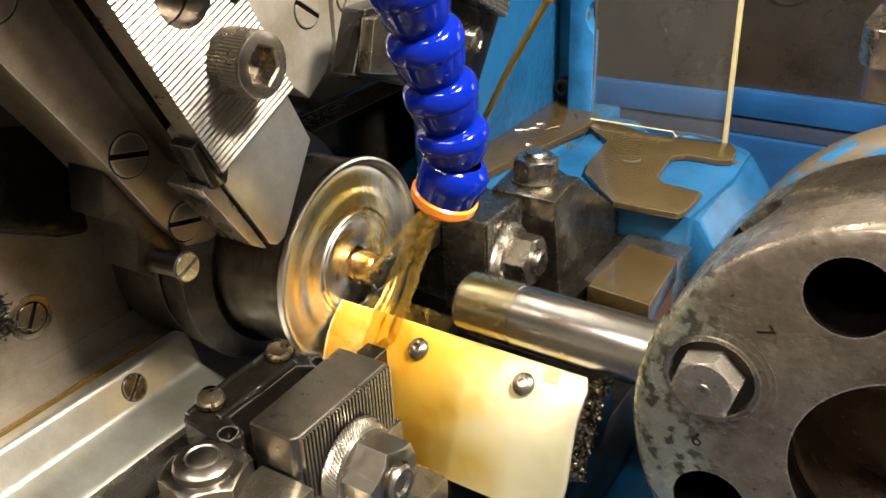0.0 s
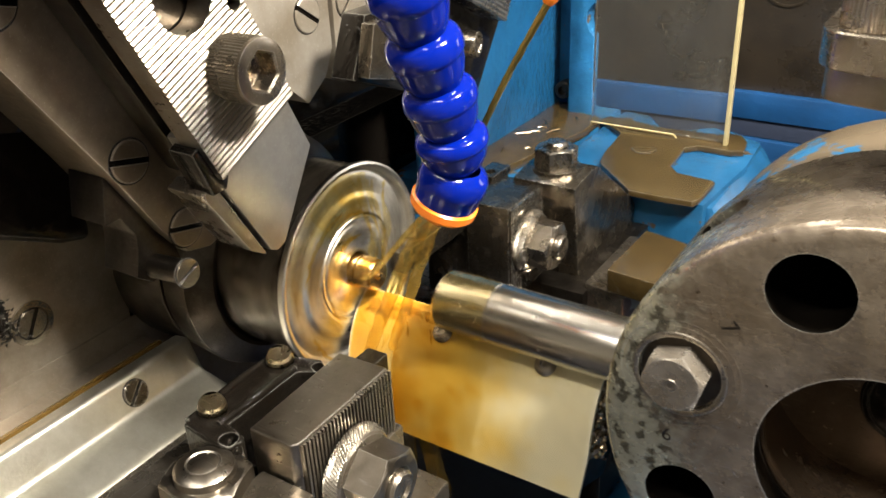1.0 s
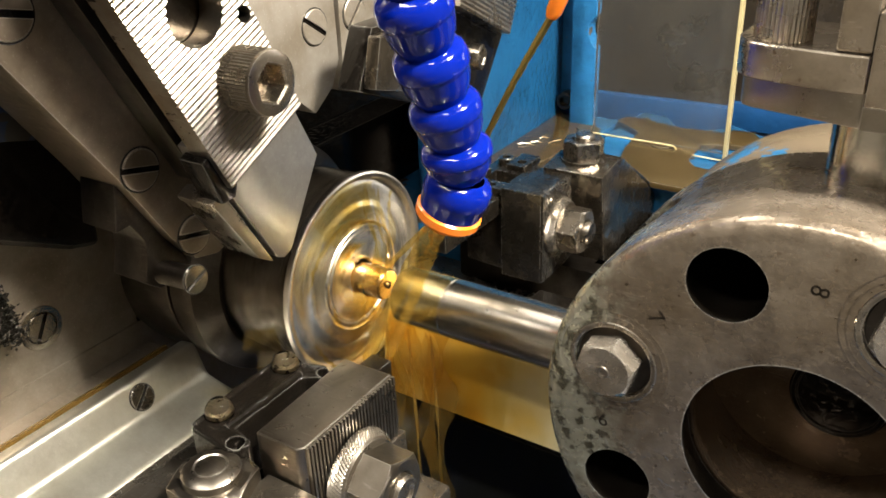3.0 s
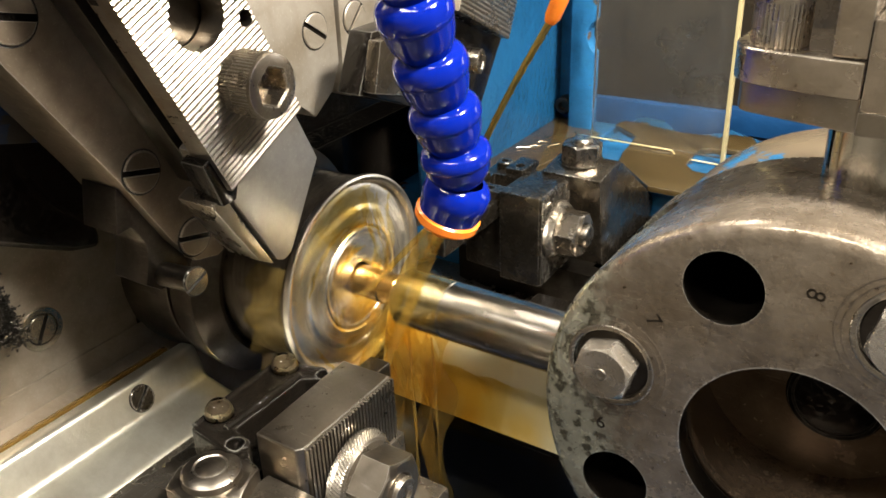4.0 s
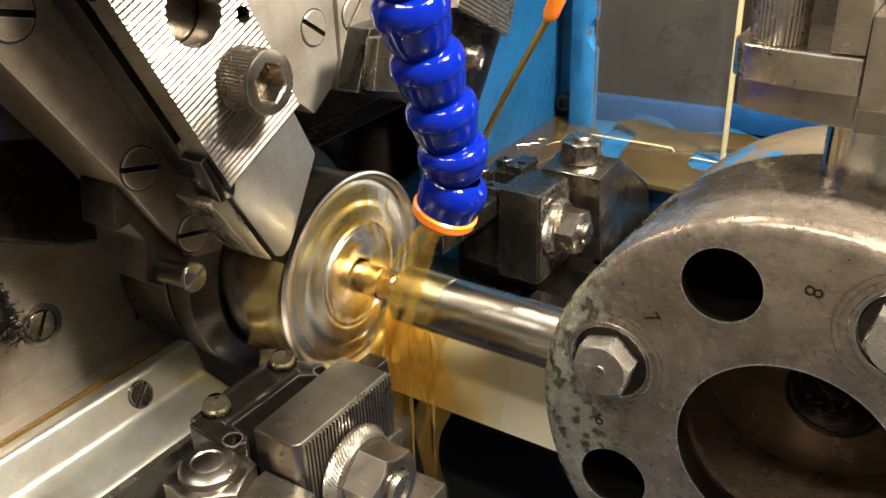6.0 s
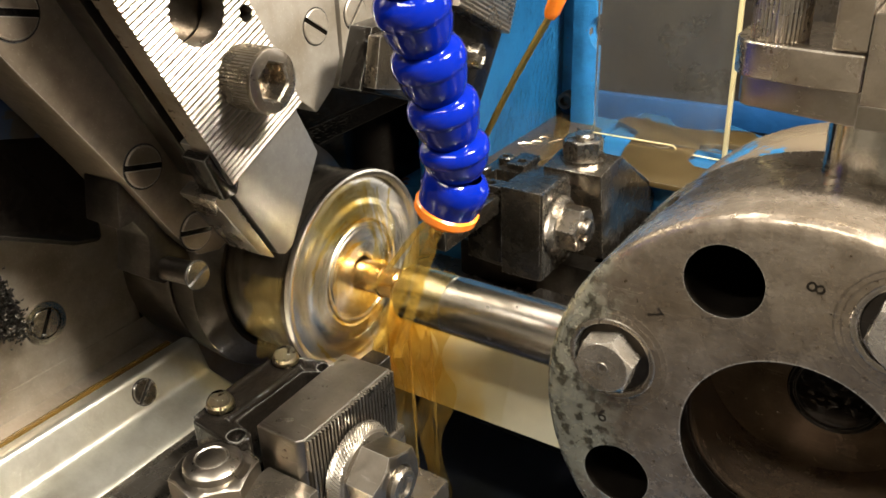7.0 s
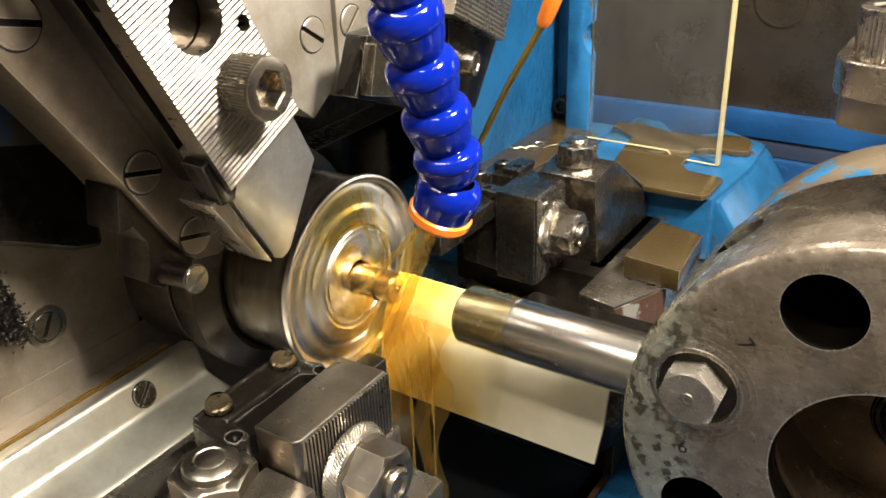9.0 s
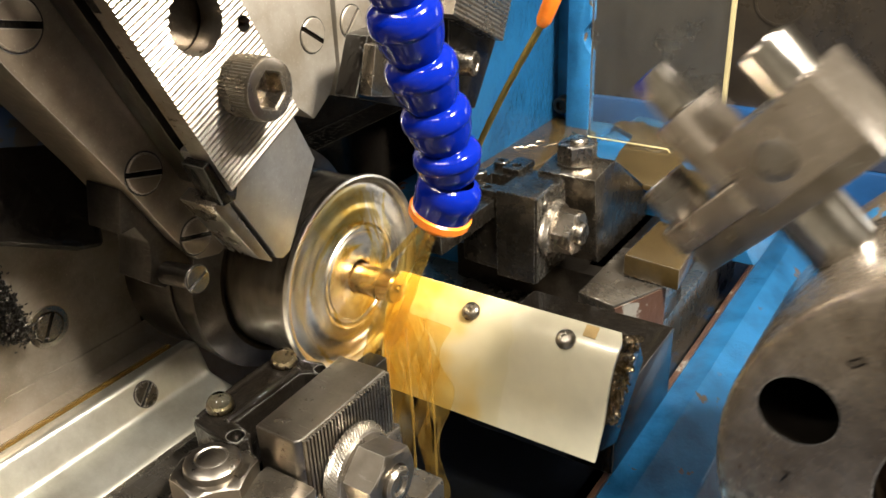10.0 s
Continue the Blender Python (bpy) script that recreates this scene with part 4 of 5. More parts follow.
def shield():
    t = thing("splash_shield", 28, 242, -20, "clear scratched acrylic splash shield with yellowed edge", "shield")
    pane = part("pane", box(-12, 65.5, 240, 243.5, -20, 160, 0.2), ACRYLIC, t)
    pane.visible_shadow = False
    for x, z, a in ((18, 36, 20), (27, 40, -15), (29, 36, 5), (56, 42, 30), (40, 25, 60), (8, 44, -30), (50, 20, 75)):
        bm = box(-0.18, 0.18, -0.15, 0.15, -1.6, 1.6, 0)
        bm.transform(Matrix.Translation((x, 239.8, z)) @ Matrix.Rotation(radians(a), 4, "Y"))
        part("scratch", bm, GRIME, pane, "pale chip stuck to the pane")
    part("lower_edge", tube([(-12, 239.5, -19.5), (38, 239.5, -19.5), (41, 239.5, -23), (66, 239.5, -23.5)], 0.45, 8), ACRYLIC_EDGE, t, "pale lower edge with a notch")
    part("edge", box(65.6, 67.6, 239.8, 243.7, -24, 160, 0.2), ACRYLIC_EDGE, t, "yellowed acrylic edge")
    return t


shield()


def rear_guard():
    t = thing("rear_guard", 20, 400, -140, "dark machine guard with blue frame behind the shield", "guard", kind="structure")
    part("panel", box(-300, 190, 358, 368, -40, 260, 1), WINDOW, t, "dark dull window panel")
    part("frame_rail", box(-300, 190, 352, 364, -44, -26, 1.5), BLUE_FAR, t, "blue frame rail")
    # solid dark strip that paints the shade between rail and lower panel
    part("gap", box(-300, 190, 354, 364, -56, -44.5, 0.5), DARK, t)
    part("lower_panel", box(-300, 190, 350, 366, -140, -56.5, 2), BLUE_FAR, t)
    # a faint reflection on the panel, modelled as a raised ring
    ring = lathe([(0, 17), (0.8, 17), (0.8, 15.5), (0, 15.5)], (64, 358, 46), (0, -1, 0), 48)
    part("badge_ring", ring, WINDOW, t, "raised ring for a faint round reflection")
    return t


rear_guard()

# ------------------------------------------------------------------ coolant hoses


def hose():
    t = thing("coolant_hose", 71, -57, 46, "glossy blue segmented coolant hose with orange nozzle", "hose")
    pts = [Vector(p) for p in ((71.5, -60.5, 150), (71.4, -58.4, 134.5), (71.1, -56, 119.5), (71.3, -50.5, 105.5), (71.9, -45.8, 92.2), (72.9, -42.2, 79.8), (73.2, -40.0, 69.8))]
    for i in range(len(pts) - 1):
        a, b = pts[i], pts[i + 1]
        d = b - a
        L = d.length
        s = 1.0
        prof = [(-L * 0.08, 5.6), (-L * 0.02, 7.3), (L * 0.04, 8.4), (L * 0.11, 9.0), (L * 0.2, 9.3), (L * 0.30, 9.4), (L * 0.36, 9.25), (L * 0.39, 8.95), (L * 0.43, 8.8), (L * 0.6, 8.5), (L * 0.76, 7.9), (L * 0.90, 7.1), (L * 1.02, 6.2), (L * 1.08, 5.2)]
        part("segment", lathe(prof, a, d, 48), HOSE, t)
    end, tip = Vector((73.0, -39.6, 69.0)), Vector((67.0, -40.8, 53.5))
    d = tip - end
    part("end_segment", lathe([(-1, 6), (0, 8.0), (1.5, 9.0), (5, 9.2), (6, 8.8), (9, 8.6), (12, 7.8), (12, 5)], end, d, 48), HOSE, t)
    part("nozzle", lathe([(9.6, 8.3), (10.2, 9.1), (12.2, 9.0), (13.2, 8.2), (13.8, 5.2), (14.6, 3.2), (17.0, 2.2), (17.4, 2.0), (17.4, 1.2), (13, 1.2)], end, d, 48), ORANGE, t, "orange nozzle ring")
    return t


hose()


def small_nozzle():
    t = thing("small_nozzle", 57, 49, 91, "thin orange coolant nozzle at the rear", "nozzle")
    part("nozzle", tube([(64, 49, 118), (60, 49, 105), (55, 49, 93.5), (54, 49, 91.5)], [3.3, 3.2, 2.8, 2.0], 20), ORANGE, t)
    return t


small_nozzle()


def wavy(points, r, seed, seg=10, n=26, wob=0.35):
    """A stream through points, of uneven thickness."""
    rnd = random.Random(seed)
    P = [Vector(p) for p in points]
    out, rad = [], []
    for i in range(n):
        f = i / (n - 1) * (len(P) - 1)
        k = min(int(f), len(P) - 2)
        g = f - k
        p0, p1, p2, p3 = P[max(k - 1, 0)], P[k], P[k + 1], P[min(k + 2, len(P) - 1)]
        q = 0.5 * ((2 * p1) + (p2 - p0) * g + (2 * p0 - 5 * p1 + 4 * p2 - p3) * g * g + (3 * p1 - p0 - 3 * p2 + p3) * g ** 3)
        out.append(q + Vector((rnd.gauss(0, 1), rnd.gauss(0, 1), rnd.gauss(0, 1))) * r * 0.06)
        rad.append(r * (1 + wob * 0.5 * sin(i * 1.3 + seed) + rnd.uniform(-wob, wob) * 0.3))
    rad[-1] *= 0.4
    return tube(out, rad, seg)


def plate_film(x0, x1, seed, top=0, low=7, ragged=5.0):
    """A wet sheet that follows the guard plate, with a ragged side."""
    sec = [(27.0, -8.4), (23.5, -10.6), (20.0, -13.6), (17.0, -17.5), (14.5, -22.5), (12.5, -29), (10.6, -38), (8.0, -53.5)]
    rnd = random.Random(seed)
    bm = bmesh.new()
    rows = []
    n = 10
    for k in range(n + 1):
        col = []
        for i in range(top, low + 1):
            y, z = sec[i]
            x = x0 + (x1 - x0) * k / n
            if k == n:
                x += rnd.uniform(-ragged, ragged * 0.3)
            off = 0.35 + 0.25 * rnd.random()
            col.append(bm.verts.new((x, y - off * 0.75, z + off * 0.6)))
        rows.append(col)
    for a, b in zip(rows, rows[1:]):
        for i in range(len(a) - 1):
            bm.faces.new((a[i], b[i], b[i + 1], a[i + 1]))
    bmesh.ops.solidify(bm, geom=bm.faces[:], thickness=0.25)
    return bm


def ribbon(points, width, seed, n=22):
    """A falling strip of coolant, folded and thin."""
    rnd = random.Random(seed)
    P = [Vector(p) for p in points]
    bm = bmesh.new()
    rows = []
    ph = rnd.uniform(0, 6)
    for i in range(n):
        f = i / (n - 1) * (len(P) - 1)
        k = min(int(f), len(P) - 2)
        q = P[k].lerp(P[k + 1], f - k)
        w = width * (0.55 + 0.45 * sin(ph + i * 0.5)) * (1.15 - 0.7 * i / n)
        fold = 0.8 * sin(ph + i * 0.9)
        rows.append([bm.verts.new(q + Vector((w * (j - 2) / 2, fold * (1 - abs(j - 2)) + rnd.uniform(-0.2, 0.2), rnd.uniform(-0.5, 0.5)))) for j in range(5)])
    for a, b in zip(rows, rows[1:]):
        for j in range(4):
            bm.faces.new((a[j], a[j + 1], b[j + 1], b[j]))
    bmesh.ops.solidify(bm, geom=bm.faces[:], thickness=0.35)
    return bm


def arc_splash(r0, r1, a0, a1, x, seed):
    """A smear of coolant slung round the chuck face."""
    rnd = random.Random(seed)
    pts, rad = [], []
    for i in range(18):
        f = i / 17
        a = radians(a0 + (a1 - a0) * f)
        r = r0 + (r1 - r0) * f + rnd.uniform(-0.4, 0.4)
        pts.append((x + rnd.uniform(-0.2, 0.4), r * cos(a), r * sin(a)))
        rad.append((0.25 + 0.75 * sin(pi * f)) * rnd.uniform(0.5, 1.0))
    return tube(pts, rad, 8)


def coolant():
    """Jets, film and curtains of coolant."""
    jets = []
    j = thing("coolant_jet", 60, -40, 48, "amber coolant jet pouring from the hose nozzle", "coolant")
    part("stream", wavy([(63, -41, 52), (46, -33, 26), (29, -24, -2), (17, -17, -22)], 2.2, 1, wob=0.15), STREAM, j)
    part("stream", wavy([(65, -40, 51), (51, -31, 26), (36, -21, 0), (26, -15, -18)], 1.7, 2, wob=0.15), STREAM, j)
    part("stream", wavy([(61, -41, 52), (38, -28, 28), (20, -15, 10), (9, -8, 2)], 0.9, 3, wob=0.2), STREAM, j)
    part("sheet", ribbon([(60, -38, 45), (47, -31, 24), (31, -21, -4), (20, -16, -24)], 4.2, 8), FILM, j)
    jets.append(j)
    r = thing("coolant_jet", 54, 49, 30, "thin amber coolant jet from the rear nozzle", "coolant")
    part("stream", wavy([(54, 49, 91.5), (38, 58, 70), (24, 66, 50), (8, 76, 26)], 1.3, 4, wob=0.05, seg=20), OLIVE, r)
    c = thing("coolant_curtain", 20, 2, -40, "amber coolant falling in folds below the bar", "coolant")
    rnd = random.Random(11)
    for k in range(6):
        x = 12 + 5.4 * k
        y = -1 - rnd.uniform(0, 5)
        part("strand", ribbon([(x - 2, y + 2, -8), (x, y, -34), (x + rnd.uniform(-2, 3), y - 2, -66), (x + rnd.uniform(-3, 5), y - 3, -100 - 8 * rnd.random())], rnd.uniform(4.5, 7.5), 20 + k, 30), CURTAIN, c)
    for k in range(3):
        x = 16 + 10 * k
        part("drip", wavy([(x, -4, -12), (x + 2, -6, -45), (x + 3, -8, -90)], 0.5, 40 + k, n=18, wob=0.6), STREAM, c)
    jets.append(c)
    w = thing("coolant_swirl", 4, 0, 0, "amber coolant slung round the chuck face", "coolant")
    rnd = random.Random(4)
    for k in range(6):
        a = rnd.uniform(40, 240)
        r = rnd.uniform(12, 35)
        part("smear", arc_splash(r, r + rnd.uniform(0, 4), a, a + rnd.uniform(25, 70), 2.6, 60 + k), FILM, w)
    for k, (a0, a1) in enumerate(((75, 125),)):
        bm = bmesh.new()
        grid = [[bm.verts.new((2.2 + 0.5 * sin(i * 0.9 + q), (22 + 5.2 * q) * cos(radians(a0 + (a1 - a0) * i / 16)), (22 + 5.2 * q) * sin(radians(a0 + (a1 - a0) * i / 16)))) for q in range(4)] for i in range(17)]
        for u, v in zip(grid, grid[1:]):
            for q in range(3):
                bm.faces.new((u[q], u[q + 1], v[q + 1], v[q]))
        bmesh.ops.solidify(bm, geom=bm.faces[:], thickness=0.3)
        part("sheet", bm, FILM, w)
    for k in range(5):
        rr = random.Random(90 + k)
        y0 = rr.uniform(-4, 16)
        part("splash", ribbon([(10 + k, 1 + rr.uniform(-2, 3), 7), (8 + k, 3 + y0 * 0.4, 16), (5, 4 + y0 * 0.8, 26), (4, 4 + y0, 36 - abs(y0) * 0.4)], rr.uniform(1.2, 2.6), 71 + k, 16), FILM, w)
    jets.append(w)
    sl = thing("coolant_sheet", 0, 0, 0, "amber coolant sheet slung off the chuck rim", "coolant")
    bm = bmesh.new()
    grid = [[bm.verts.new((-3 - 2.2 * q + 0.5 * sin(i * 0.9 + q), (37.6 + (1.2 + 1.1 * sin(i * 0.7) ** 2) * q) * cos(radians(150 + 88 * i / 24)), (37.6 + (1.2 + 1.1 * sin(i * 0.7) ** 2) * q) * sin(radians(150 + 88 * i / 24)))) for q in range(5)] for i in range(25)]
    for u, v in zip(grid, grid[1:]):
        for q in range(4):
            bm.faces.new((u[q], u[q + 1], v[q + 1], v[q]))
    bmesh.ops.solidify(bm, geom=bm.faces[:], thickness=0.3)
    part("sheet", bm, SLING, sl)
    f = thing("coolant_film", 20, 17, -30, "amber coolant film running down the guard plate", "coolant")
    part("film", plate_film(3, 62, 5), PLATE_FILM, f)
    g = thing("coolant_film", 66, 17, -30, "amber coolant film sliding off the guard plate", "coolant")
    part("film", plate_film(22, 99, 6, 0, 7, 0.6), WET_PLATE, g)
    return jets, g, f, sl


JETS, SLIDING, CLINGING, SLUNG = coolant()

# ------------------------------------------------------------------ turret, with its centre as origin


def turret():
    t = thing("turret", 0, 0, 0, "worn steel turret drum with bored holes and stamped numbers", "turret")
    F = -25.0
    prof = [(F, 28.2), (F, 64.6), (F + 0.35, 66.0), (F + 1.1, 67.3), (F + 2.3, 68.2), (F + 4, 68.6), (F + 50, 68.6), (F + 53, 67.5), (F + 54, 66), (F + 54, 37), (F + 14, 37), (F + 9, 29.2), (F + 1, 29.2), (F, 28.2)]
    shape = lathe(prof[:-1], (0, 0, 0), (0, 1, 0), 160)
    shape.verts.ensure_lookup_table()
    n_row = len(prof) - 1
    for i in range(160):
        k = (i + 1) % 160
        shape.faces.new([shape.verts[q] for q in ((n_row - 1) * 160 + i, (n_row - 1) * 160 + k, k, i)])
    # the bore sits a little off the drum's centre
    off_centre = lambda x, y, z: (x + 2.0, y, z + 1.8) if hypot(x, z) < 38 else (x, y, z)
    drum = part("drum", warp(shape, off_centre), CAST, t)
    liner = [(F + 10, 29.1), (F + 10, 28.4), (F + 12.5, 28.4), (F + 13, 34), (F + 22, 36), (F + 44.6, 35.2)]
    part("bore_end", lathe([(F + 44.3, 36), (F + 44.5, 0)], (2, 0, 1.8), (0, 1, 0), 96), BORE, t, "brown oily end of the bore")
    # flat black disc, painted shade in place of a real hole
    part("end_hole", lathe([(0, 14.2), (0.8, 13.6), (0.8, 12.2), (0.3, 11.8), (0.3, 0)], (6.8, F + 44.3, -4.5), (0, -1, 0), 48), BLACK_AND_SHADE, t, "black disc for the shade of a hole in the bore end")
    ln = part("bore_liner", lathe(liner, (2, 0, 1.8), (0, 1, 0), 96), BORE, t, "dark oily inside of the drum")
    # black discs on the liner, shade painted where the holes would be
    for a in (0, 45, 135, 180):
        part("tool_hole", lathe([(36.6, 0), (36.2, 8.6), (35.4, 9.0), (34.2, 9.4), (33.9, 10.2), (37, 10.4)], (0, F + 31, 0), (cos(radians(a)), 0, sin(radians(a))), 40), BLACK_AND_SHADE, ln, "black disc for the shade in a bored hole")
    # closes the through holes in black, so they look deep and unlit
    part("back_plate", lathe([(F + 52.5, 0), (F + 52.5, 66), (F + 54.3, 66), (F + 54.3, 0)], (0, 0, 0), (0, 1, 0), 96), BLACK_AND_SHADE, t)

    def polar(a, r):
        return r * cos(radians(a)), r * sin(radians(a))

    def station(k):
        """Holes and bolts in turn; the worn drum is not quite evenly spaced."""
        return polar({0: 111.8, 1: 161.8, 2: 209.5, 7: 63.4}.get(k, 117 + 45 * k), {0: 51.8, 1: 49.9, 2: 50.3, 7: 52.0}.get(k, 51))

    for k in range(8):
        x, z = station(k)
        if k % 2 == 0:
            cut(drum, rod((x, F - 5, z), (0, 1, 0), 10.2 if k in (0, 2) else 11.4, 70, 48))
        else:
            cut(drum, rod((x, F - 5, z), (0, 1, 0), 11.2, 6.6, 48))
    for k in (1, 3, 4, 5, 6, 7):
        a = 180 - 45 * k
        if a == 90:
            continue
        x, z = polar(a, 30)
        cut(drum, rod((x * 1.4, 6, z * 1.4), (x, 0, z), 8.0, 60, 40))
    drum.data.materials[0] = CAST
    # hole and bore walls get the black as painted shade
    drum.data.materials.append(BLACK_AND_SHADE)
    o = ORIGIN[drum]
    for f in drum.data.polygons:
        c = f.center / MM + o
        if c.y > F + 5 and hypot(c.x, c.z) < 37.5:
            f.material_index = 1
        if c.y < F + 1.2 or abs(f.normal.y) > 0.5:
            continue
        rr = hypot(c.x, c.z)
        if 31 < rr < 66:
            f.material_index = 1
    for k in (1, 3, 5, 7):
        x, z = station(k)
        b = part("bolt", hex_nut((x - 0.3, F + 1.4, z + 0.3), (0, -1, 0), 15.4, 7.4, 0, 15 + 30 * k), BOLT, t, "hexagon bolt in a counterbore")
        part("head_mark", lathe([(0.0, 1.9), (0.25, 1.7), (0.25, 1.2), (0.05, 0.9), (0.05, 0)], (x - 0.3, F - 6.0, z + 0.3), (0, -1, 0), 20), SATIN, b, "round punch mark")
        for r in (14.6, 16.2):
            part("tool_mark", lathe([(-0.05, r - 0.5), (0.04, r - 0.2), (0.04, r + 0.2), (-0.05, r + 0.5)], (x, F, z), (0, -1, 0), 56), CAST, t, "turned ring round the counterbore")
        part("counterbore_ring", lathe([(0.0, 12.9), (0.25, 12.6), (0.3, 11.9), (0.1, 11.3), (-1.4, 11.15)], (x, F, z), (0, -1, 0), 48), STEEL_OILY, t)
        part("washer", lathe([(0.0, 10.9), (0.4, 10.6), (0.5, 7.5)], (x, F + 1.5, z), (0, -1, 0), 48), STEEL_DARK, b)
    for n, a in (("6", 186), ("7", 137), ("8", 88), ("5", 231), ("1", 43)):
        cu = bpy.data.curves.new("stamp", "FONT")
        cu.body, cu.size, cu.align_x, cu.align_y, cu.extrude, cu.offset = n, 6.2, "CENTER", "CENTER", 0.06, 0.0
        tmp = bpy.data.objects.new("stamp", cu)
        scene.collection.objects.link(tmp)
        me = bpy.data.meshes.new_from_object(tmp.evaluated_get(bpy.context.evaluated_depsgraph_get()))
        bpy.data.objects.remove(tmp)
        x, z = polar(a, 52.4 if n == "8" else 49.4)
        m = Matrix.Translation((x, F - 0.03, z)) @ Matrix.Rotation(radians(186 - a), 4, "Y") @ Matrix.Rotation(radians(90), 4, "X")
        bm = bmesh.new()
        bm.from_mesh(me)
        bm.transform(m)
        part("stamped_number", bm, STEEL_DARK, t, "stamped station number")
    # working tool: bar stop on the left
    tool = [(-137.5, 6.9), (-137.5, 8.8), (-136.0, 10.1), (-116.8, 10.35), (-116.5, 9.9), (-116.1, 9.9), (-115.8, 10.45), (-60, 10.45)]
    bs = part("stop_tool", lathe(tool, (0, 0, 0), (1, 0, 0), 72), TOOL, t, "satin round stop tool")
    part("oil_film", lathe([(-137.2, 8.8), (-135.9, 10.5), (-129, 10.7), (-121, 10.65), (-117.0, 10.4)], (0, 0, 0), (1, 0, 0), 64), NOSE, bs, "amber coolant clinging to the tool nose")
    part("bore", lathe([(-137.5, 6.9), (-112, 6.6), (-112, 0)], (0, 0, 0), (1, 0, 0), 48), STEEL_DARK, bs, "dark bore")
    # knee tool holder on top
    kn = part("knee_holder", lathe([(60, 9.6), (86, 9.6)], (2.5, 13, 0), (0, 0, 1), 56), STEEL_BRIGHT, t, "stepped knee tool holder")
    upper = prism([(-30.5, 24), (-30.5, 4), (-29.4, 0), (-26.6, -3.6), (-22, -5.2), (-6, -7.6), (1.4, -7.8), (1.4, 24)], "z", 94.1, 103, 0.9, 3)
    part("upper_arm", upper, KNEE, kn, "brown oily upper jaw")
    lower = prism([(-28.6, 22), (-28.6, 4), (-27.6, 1.6), (-24.9, -0.2), (-3.0, -4.8), (-0.2, -5.4), (1.4, -5.4), (1.4, 22)], "z", 85.6, 94, 0.7)
    part("lower_arm", lower, SATIN, kn, "satin grey lower jaw")
    part("column", box(-6.6, 1.3, -6.2, 24, 103.1, 126, 1.0), KNEE, kn, "tall square column")
    part("side_block", box(1.5, 34, -8.4, 24, 86, 113, 1.2), KNEE, kn, "wide brown oily block")
    part("plug", lathe([(-2, 5.6), (0.2, 5.6), (0.5, 5.0), (0.6, 3), (0.6, 0)], (13.5, -8.4, 101), (0, -1, 0), 40), SATIN, kn, "round worn plug")
    part("joint_face", box(1.6, 34, -8.9, -8.45, 86.4, 92, 0.2), SATIN, kn, "rubbed lower band")
    cap_screw("clamp_screw", (-20.2, 3.2, 103), (0, 0, 1), 13.8, 12.0, 7, kn, STEEL_OILY, 20, 40)
    part("cutter", box(-6, 2, 0, 9, 126, 140, 0.8), STEEL_BRIGHT, kn, "ground cutter tip")
    part("knob", lathe([(113, 7), (125, 7), (126, 6), (126, 0)], (26, 4, 0), (0, 0, 1), 40), STEEL_BRIGHT, kn)
    return t


TURRET = turret()


def turret_slide():
    t = thing("turret_slide", 0, 30, -76, "blue painted turret slide with chipped housing", "turret slide")
    part("housing", lathe([(29.5, 0), (29.5, 64), (34, 66.5), (62, 66), (78, 60), (82, 52), (82, 0)], (0, 0, 0), (0, 1, 0), 96), HOUSING, t, "chipped blue round housing")
    part("saddle", box(-30, 120, 31, 150, -76, -20, 2), BLUE, t)
    return t


SLIDE = turret_slide()


# ------------------------------------------------------------------ what moves
CX = 159.5
TRAVEL = [(0, 27.0), (0.5, 22.5), (1, 18.4), (1.5, 7.9), (2, 0.3), (2.5, -0.3), (4, -0.2), (5.5, 0.0), (7, 0.7), (7.5, 6.4), (8, 26.8), (8.5, 28.0), (9.3, 28.2), (9.4, 37), (9.5, 56), (9.6, 59), (9.7, 59.5), (9.8, 59), (9.9, 58), (10, 56)]


def turn_at(t):
    ks = [(0, 0.0), (9.6, 0.0), (9.7, -6.0), (9.8, -25.0), (9.9, -41.0), (10, -48.0)]
    for (a, u), (b, v) in zip(ks, ks[1:]):
        if t <= b:
            return u + (v - u) * (t - a) / (b - a)
    return ks[-1][1]


def travel_at(t):
    for (a, u), (b, v) in zip(TRAVEL, TRAVEL[1:]):
        if t <= b:
            return u + (v - u) * (t - a) / (b - a)
    return TRAVEL[-1][1]


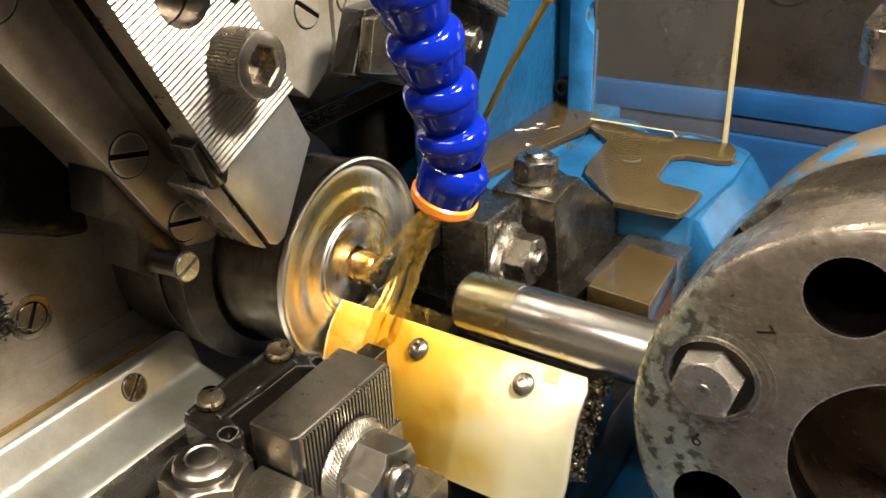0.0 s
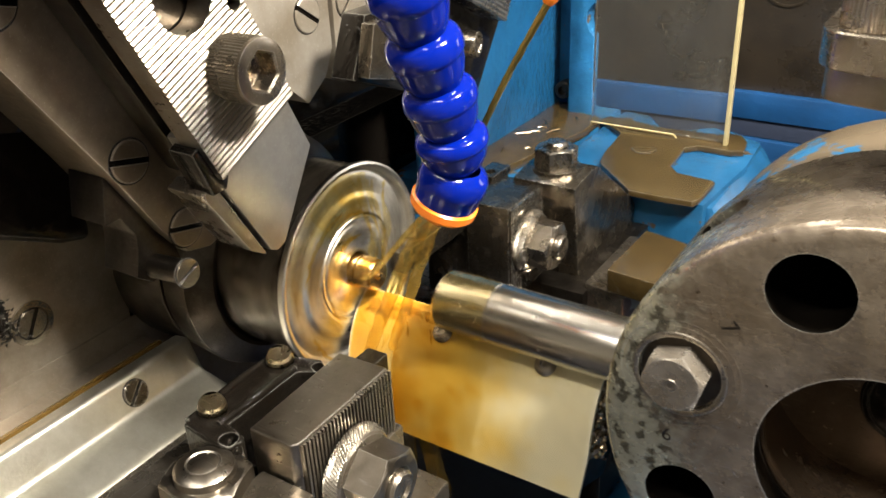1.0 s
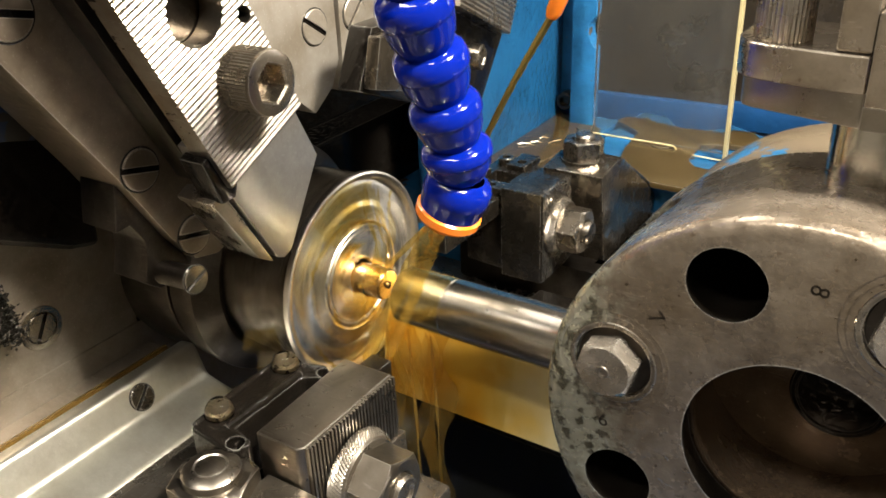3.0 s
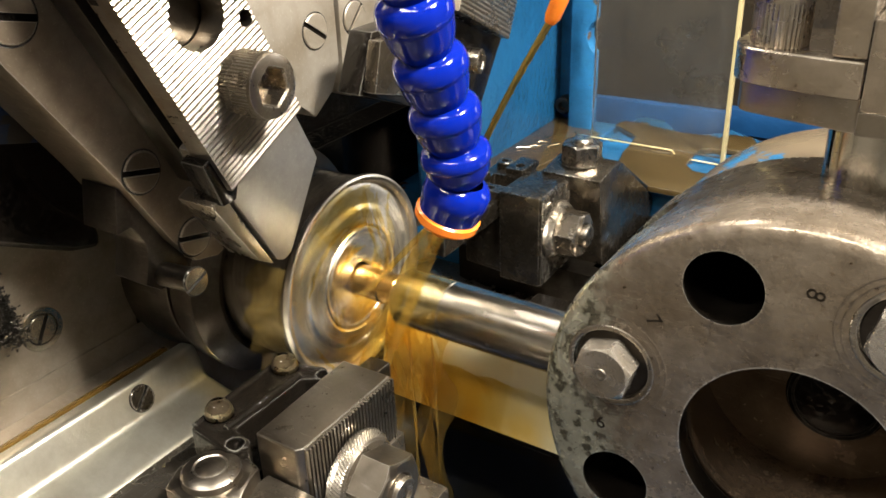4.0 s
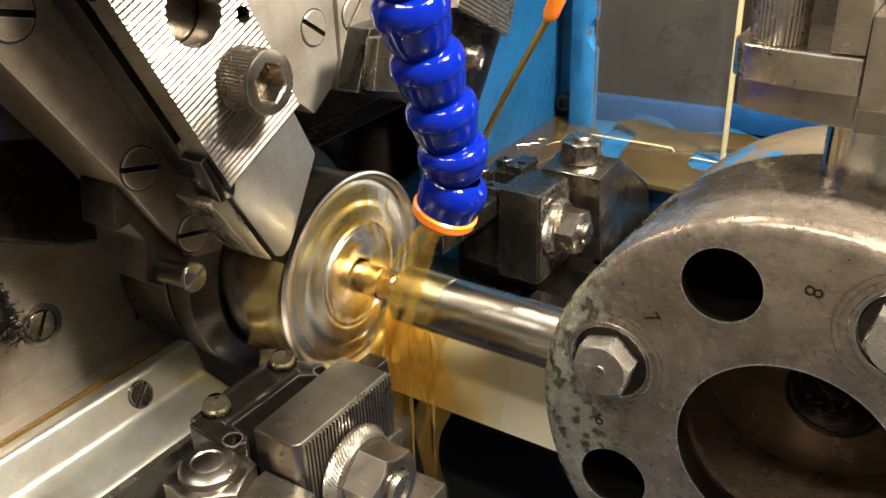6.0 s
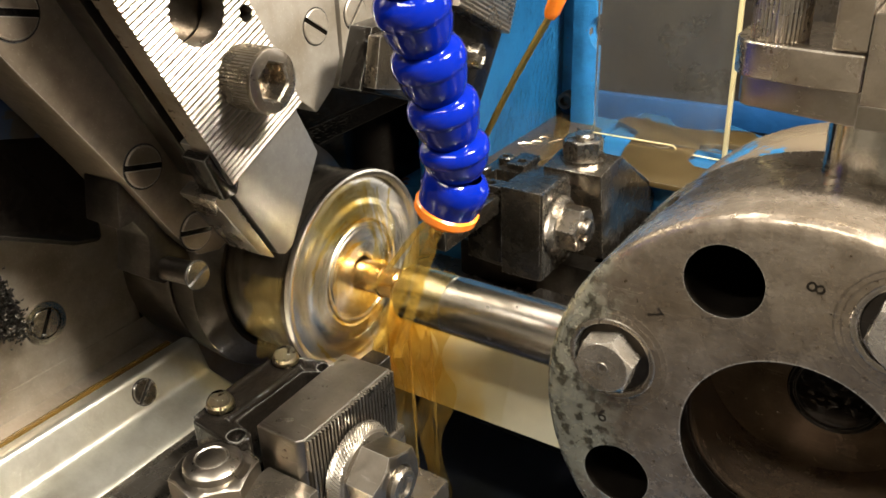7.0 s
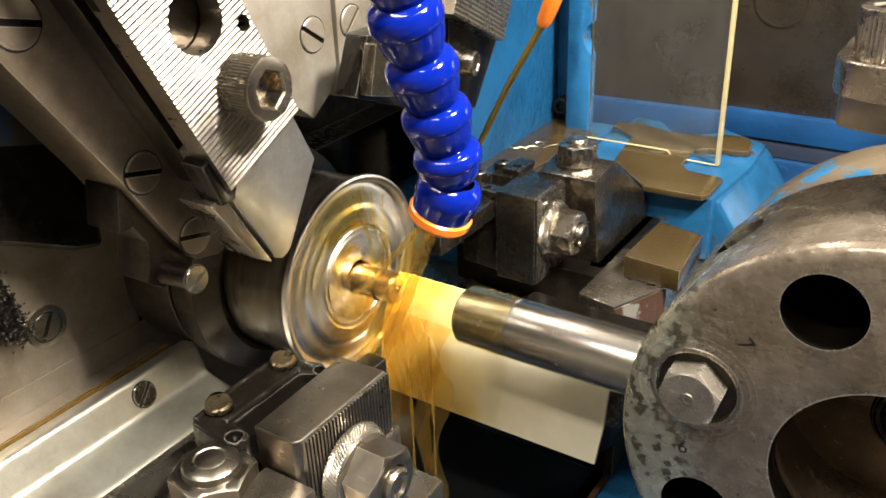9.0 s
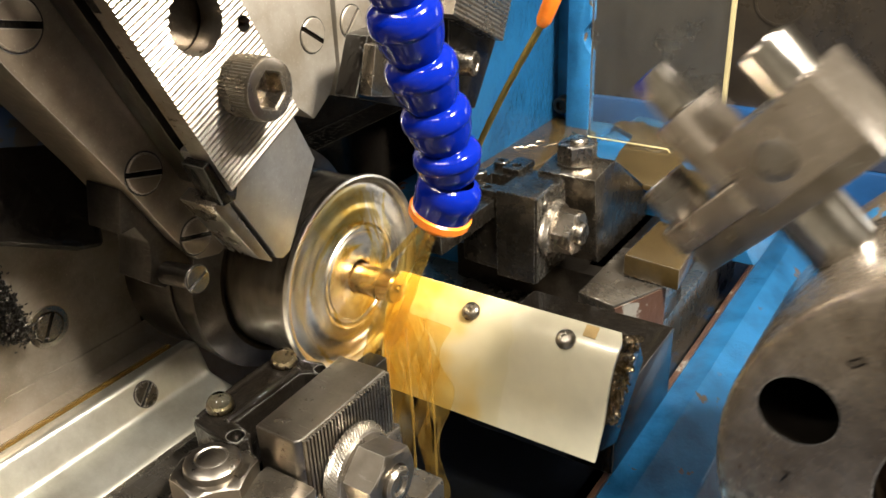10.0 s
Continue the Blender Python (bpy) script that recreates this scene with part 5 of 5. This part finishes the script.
def motions():
    times = sorted({t for t, _ in TRAVEL} | {9.6, 9.7, 9.8, 9.9})
    walk(TURRET, [(t, pose((CX + travel_at(t)) * MM, 0, 0, 0, turn_at(t), 0)) for t in times])
    walk(SLIDE, [(t, pose((CX + travel_at(t)) * MM, 0.030, -0.076)) for t in times])
    back = [(0, -46.3), (0.5, -40.8), (1, -27.6), (1.5, -15), (2, -3.3), (2.5, 0), (4, 0), (10, 0)]
    walk(REAR, [(t, pose(0.030, (130 + s) * MM, -0.060)) for t, s in back])
    spin = [i * 0.1 for i in range(101)]
    walk(CHUCK, [(t, pose(-0.036, 0.0012, 0.0014, 83 * i, 0, 0)) for i, t in enumerate(spin)])
    feed = lambda t: -6.0 if t < 2.7 else (3.0 if t > 3.7 else -6.0 + 9.0 * (t - 2.7))
    walk(BAR, [(t, pose(feed(t) * MM, 0.0007, 0.0010, 83 * i, 0, 0)) for i, t in enumerate(spin)])
    walk(SLUNG, [(t, pose(x * MM, 0, 0, a, 0, 0)) for t, x, a in ((0, -8, 70), (2.5, -8, 60), (3.6, 0, 4), (5, 0, -3), (6.8, 0, 3), (7.6, -6, 40), (8.4, -8, 70), (10, -8, 75))])
    for k, j in enumerate(JETS):
        o = j.location.copy()
        walk(j, [(t, pose(o.x, o.y, o.z, 1.2 * sin(9 * t + k), 1.0 * sin(7 * t + 2 * k), 1.6 * sin(5 * t + k))) for t in [i * 0.25 for i in range(41)]])
    flow = [(0, 0, 0), (0.5, 0, 0), (1, 0, 0), (1.5, 0, 0), (2.0, 0, 0), (2.5, 0.3, 1), (3.4, 0.6, 3), (4.2, 1.2, 9), (4.5, 3, 32), (4.8, 8, 85), (5.0, 10, 118), (10, 10, 118)]

    def drawn(t):
        for (a, u), (b, v) in zip(back, back[1:]):
            if t <= b:
                return u + (v - u) * (t - a) / (b - a)
        return 0.0

    o = SLIDING.location.copy()
    walk(SLIDING, [(t, pose(o.x, o.y + (0.79 * drawn(t) - a) * MM, o.z - b * MM)) for t, a, b in flow])
    for ob in (CLINGING, GUARD):
        o = ob.location.copy()
        walk(ob, [(t, pose(o.x, o.y + 0.79 * s * MM, o.z)) for t, s in back])


motions()
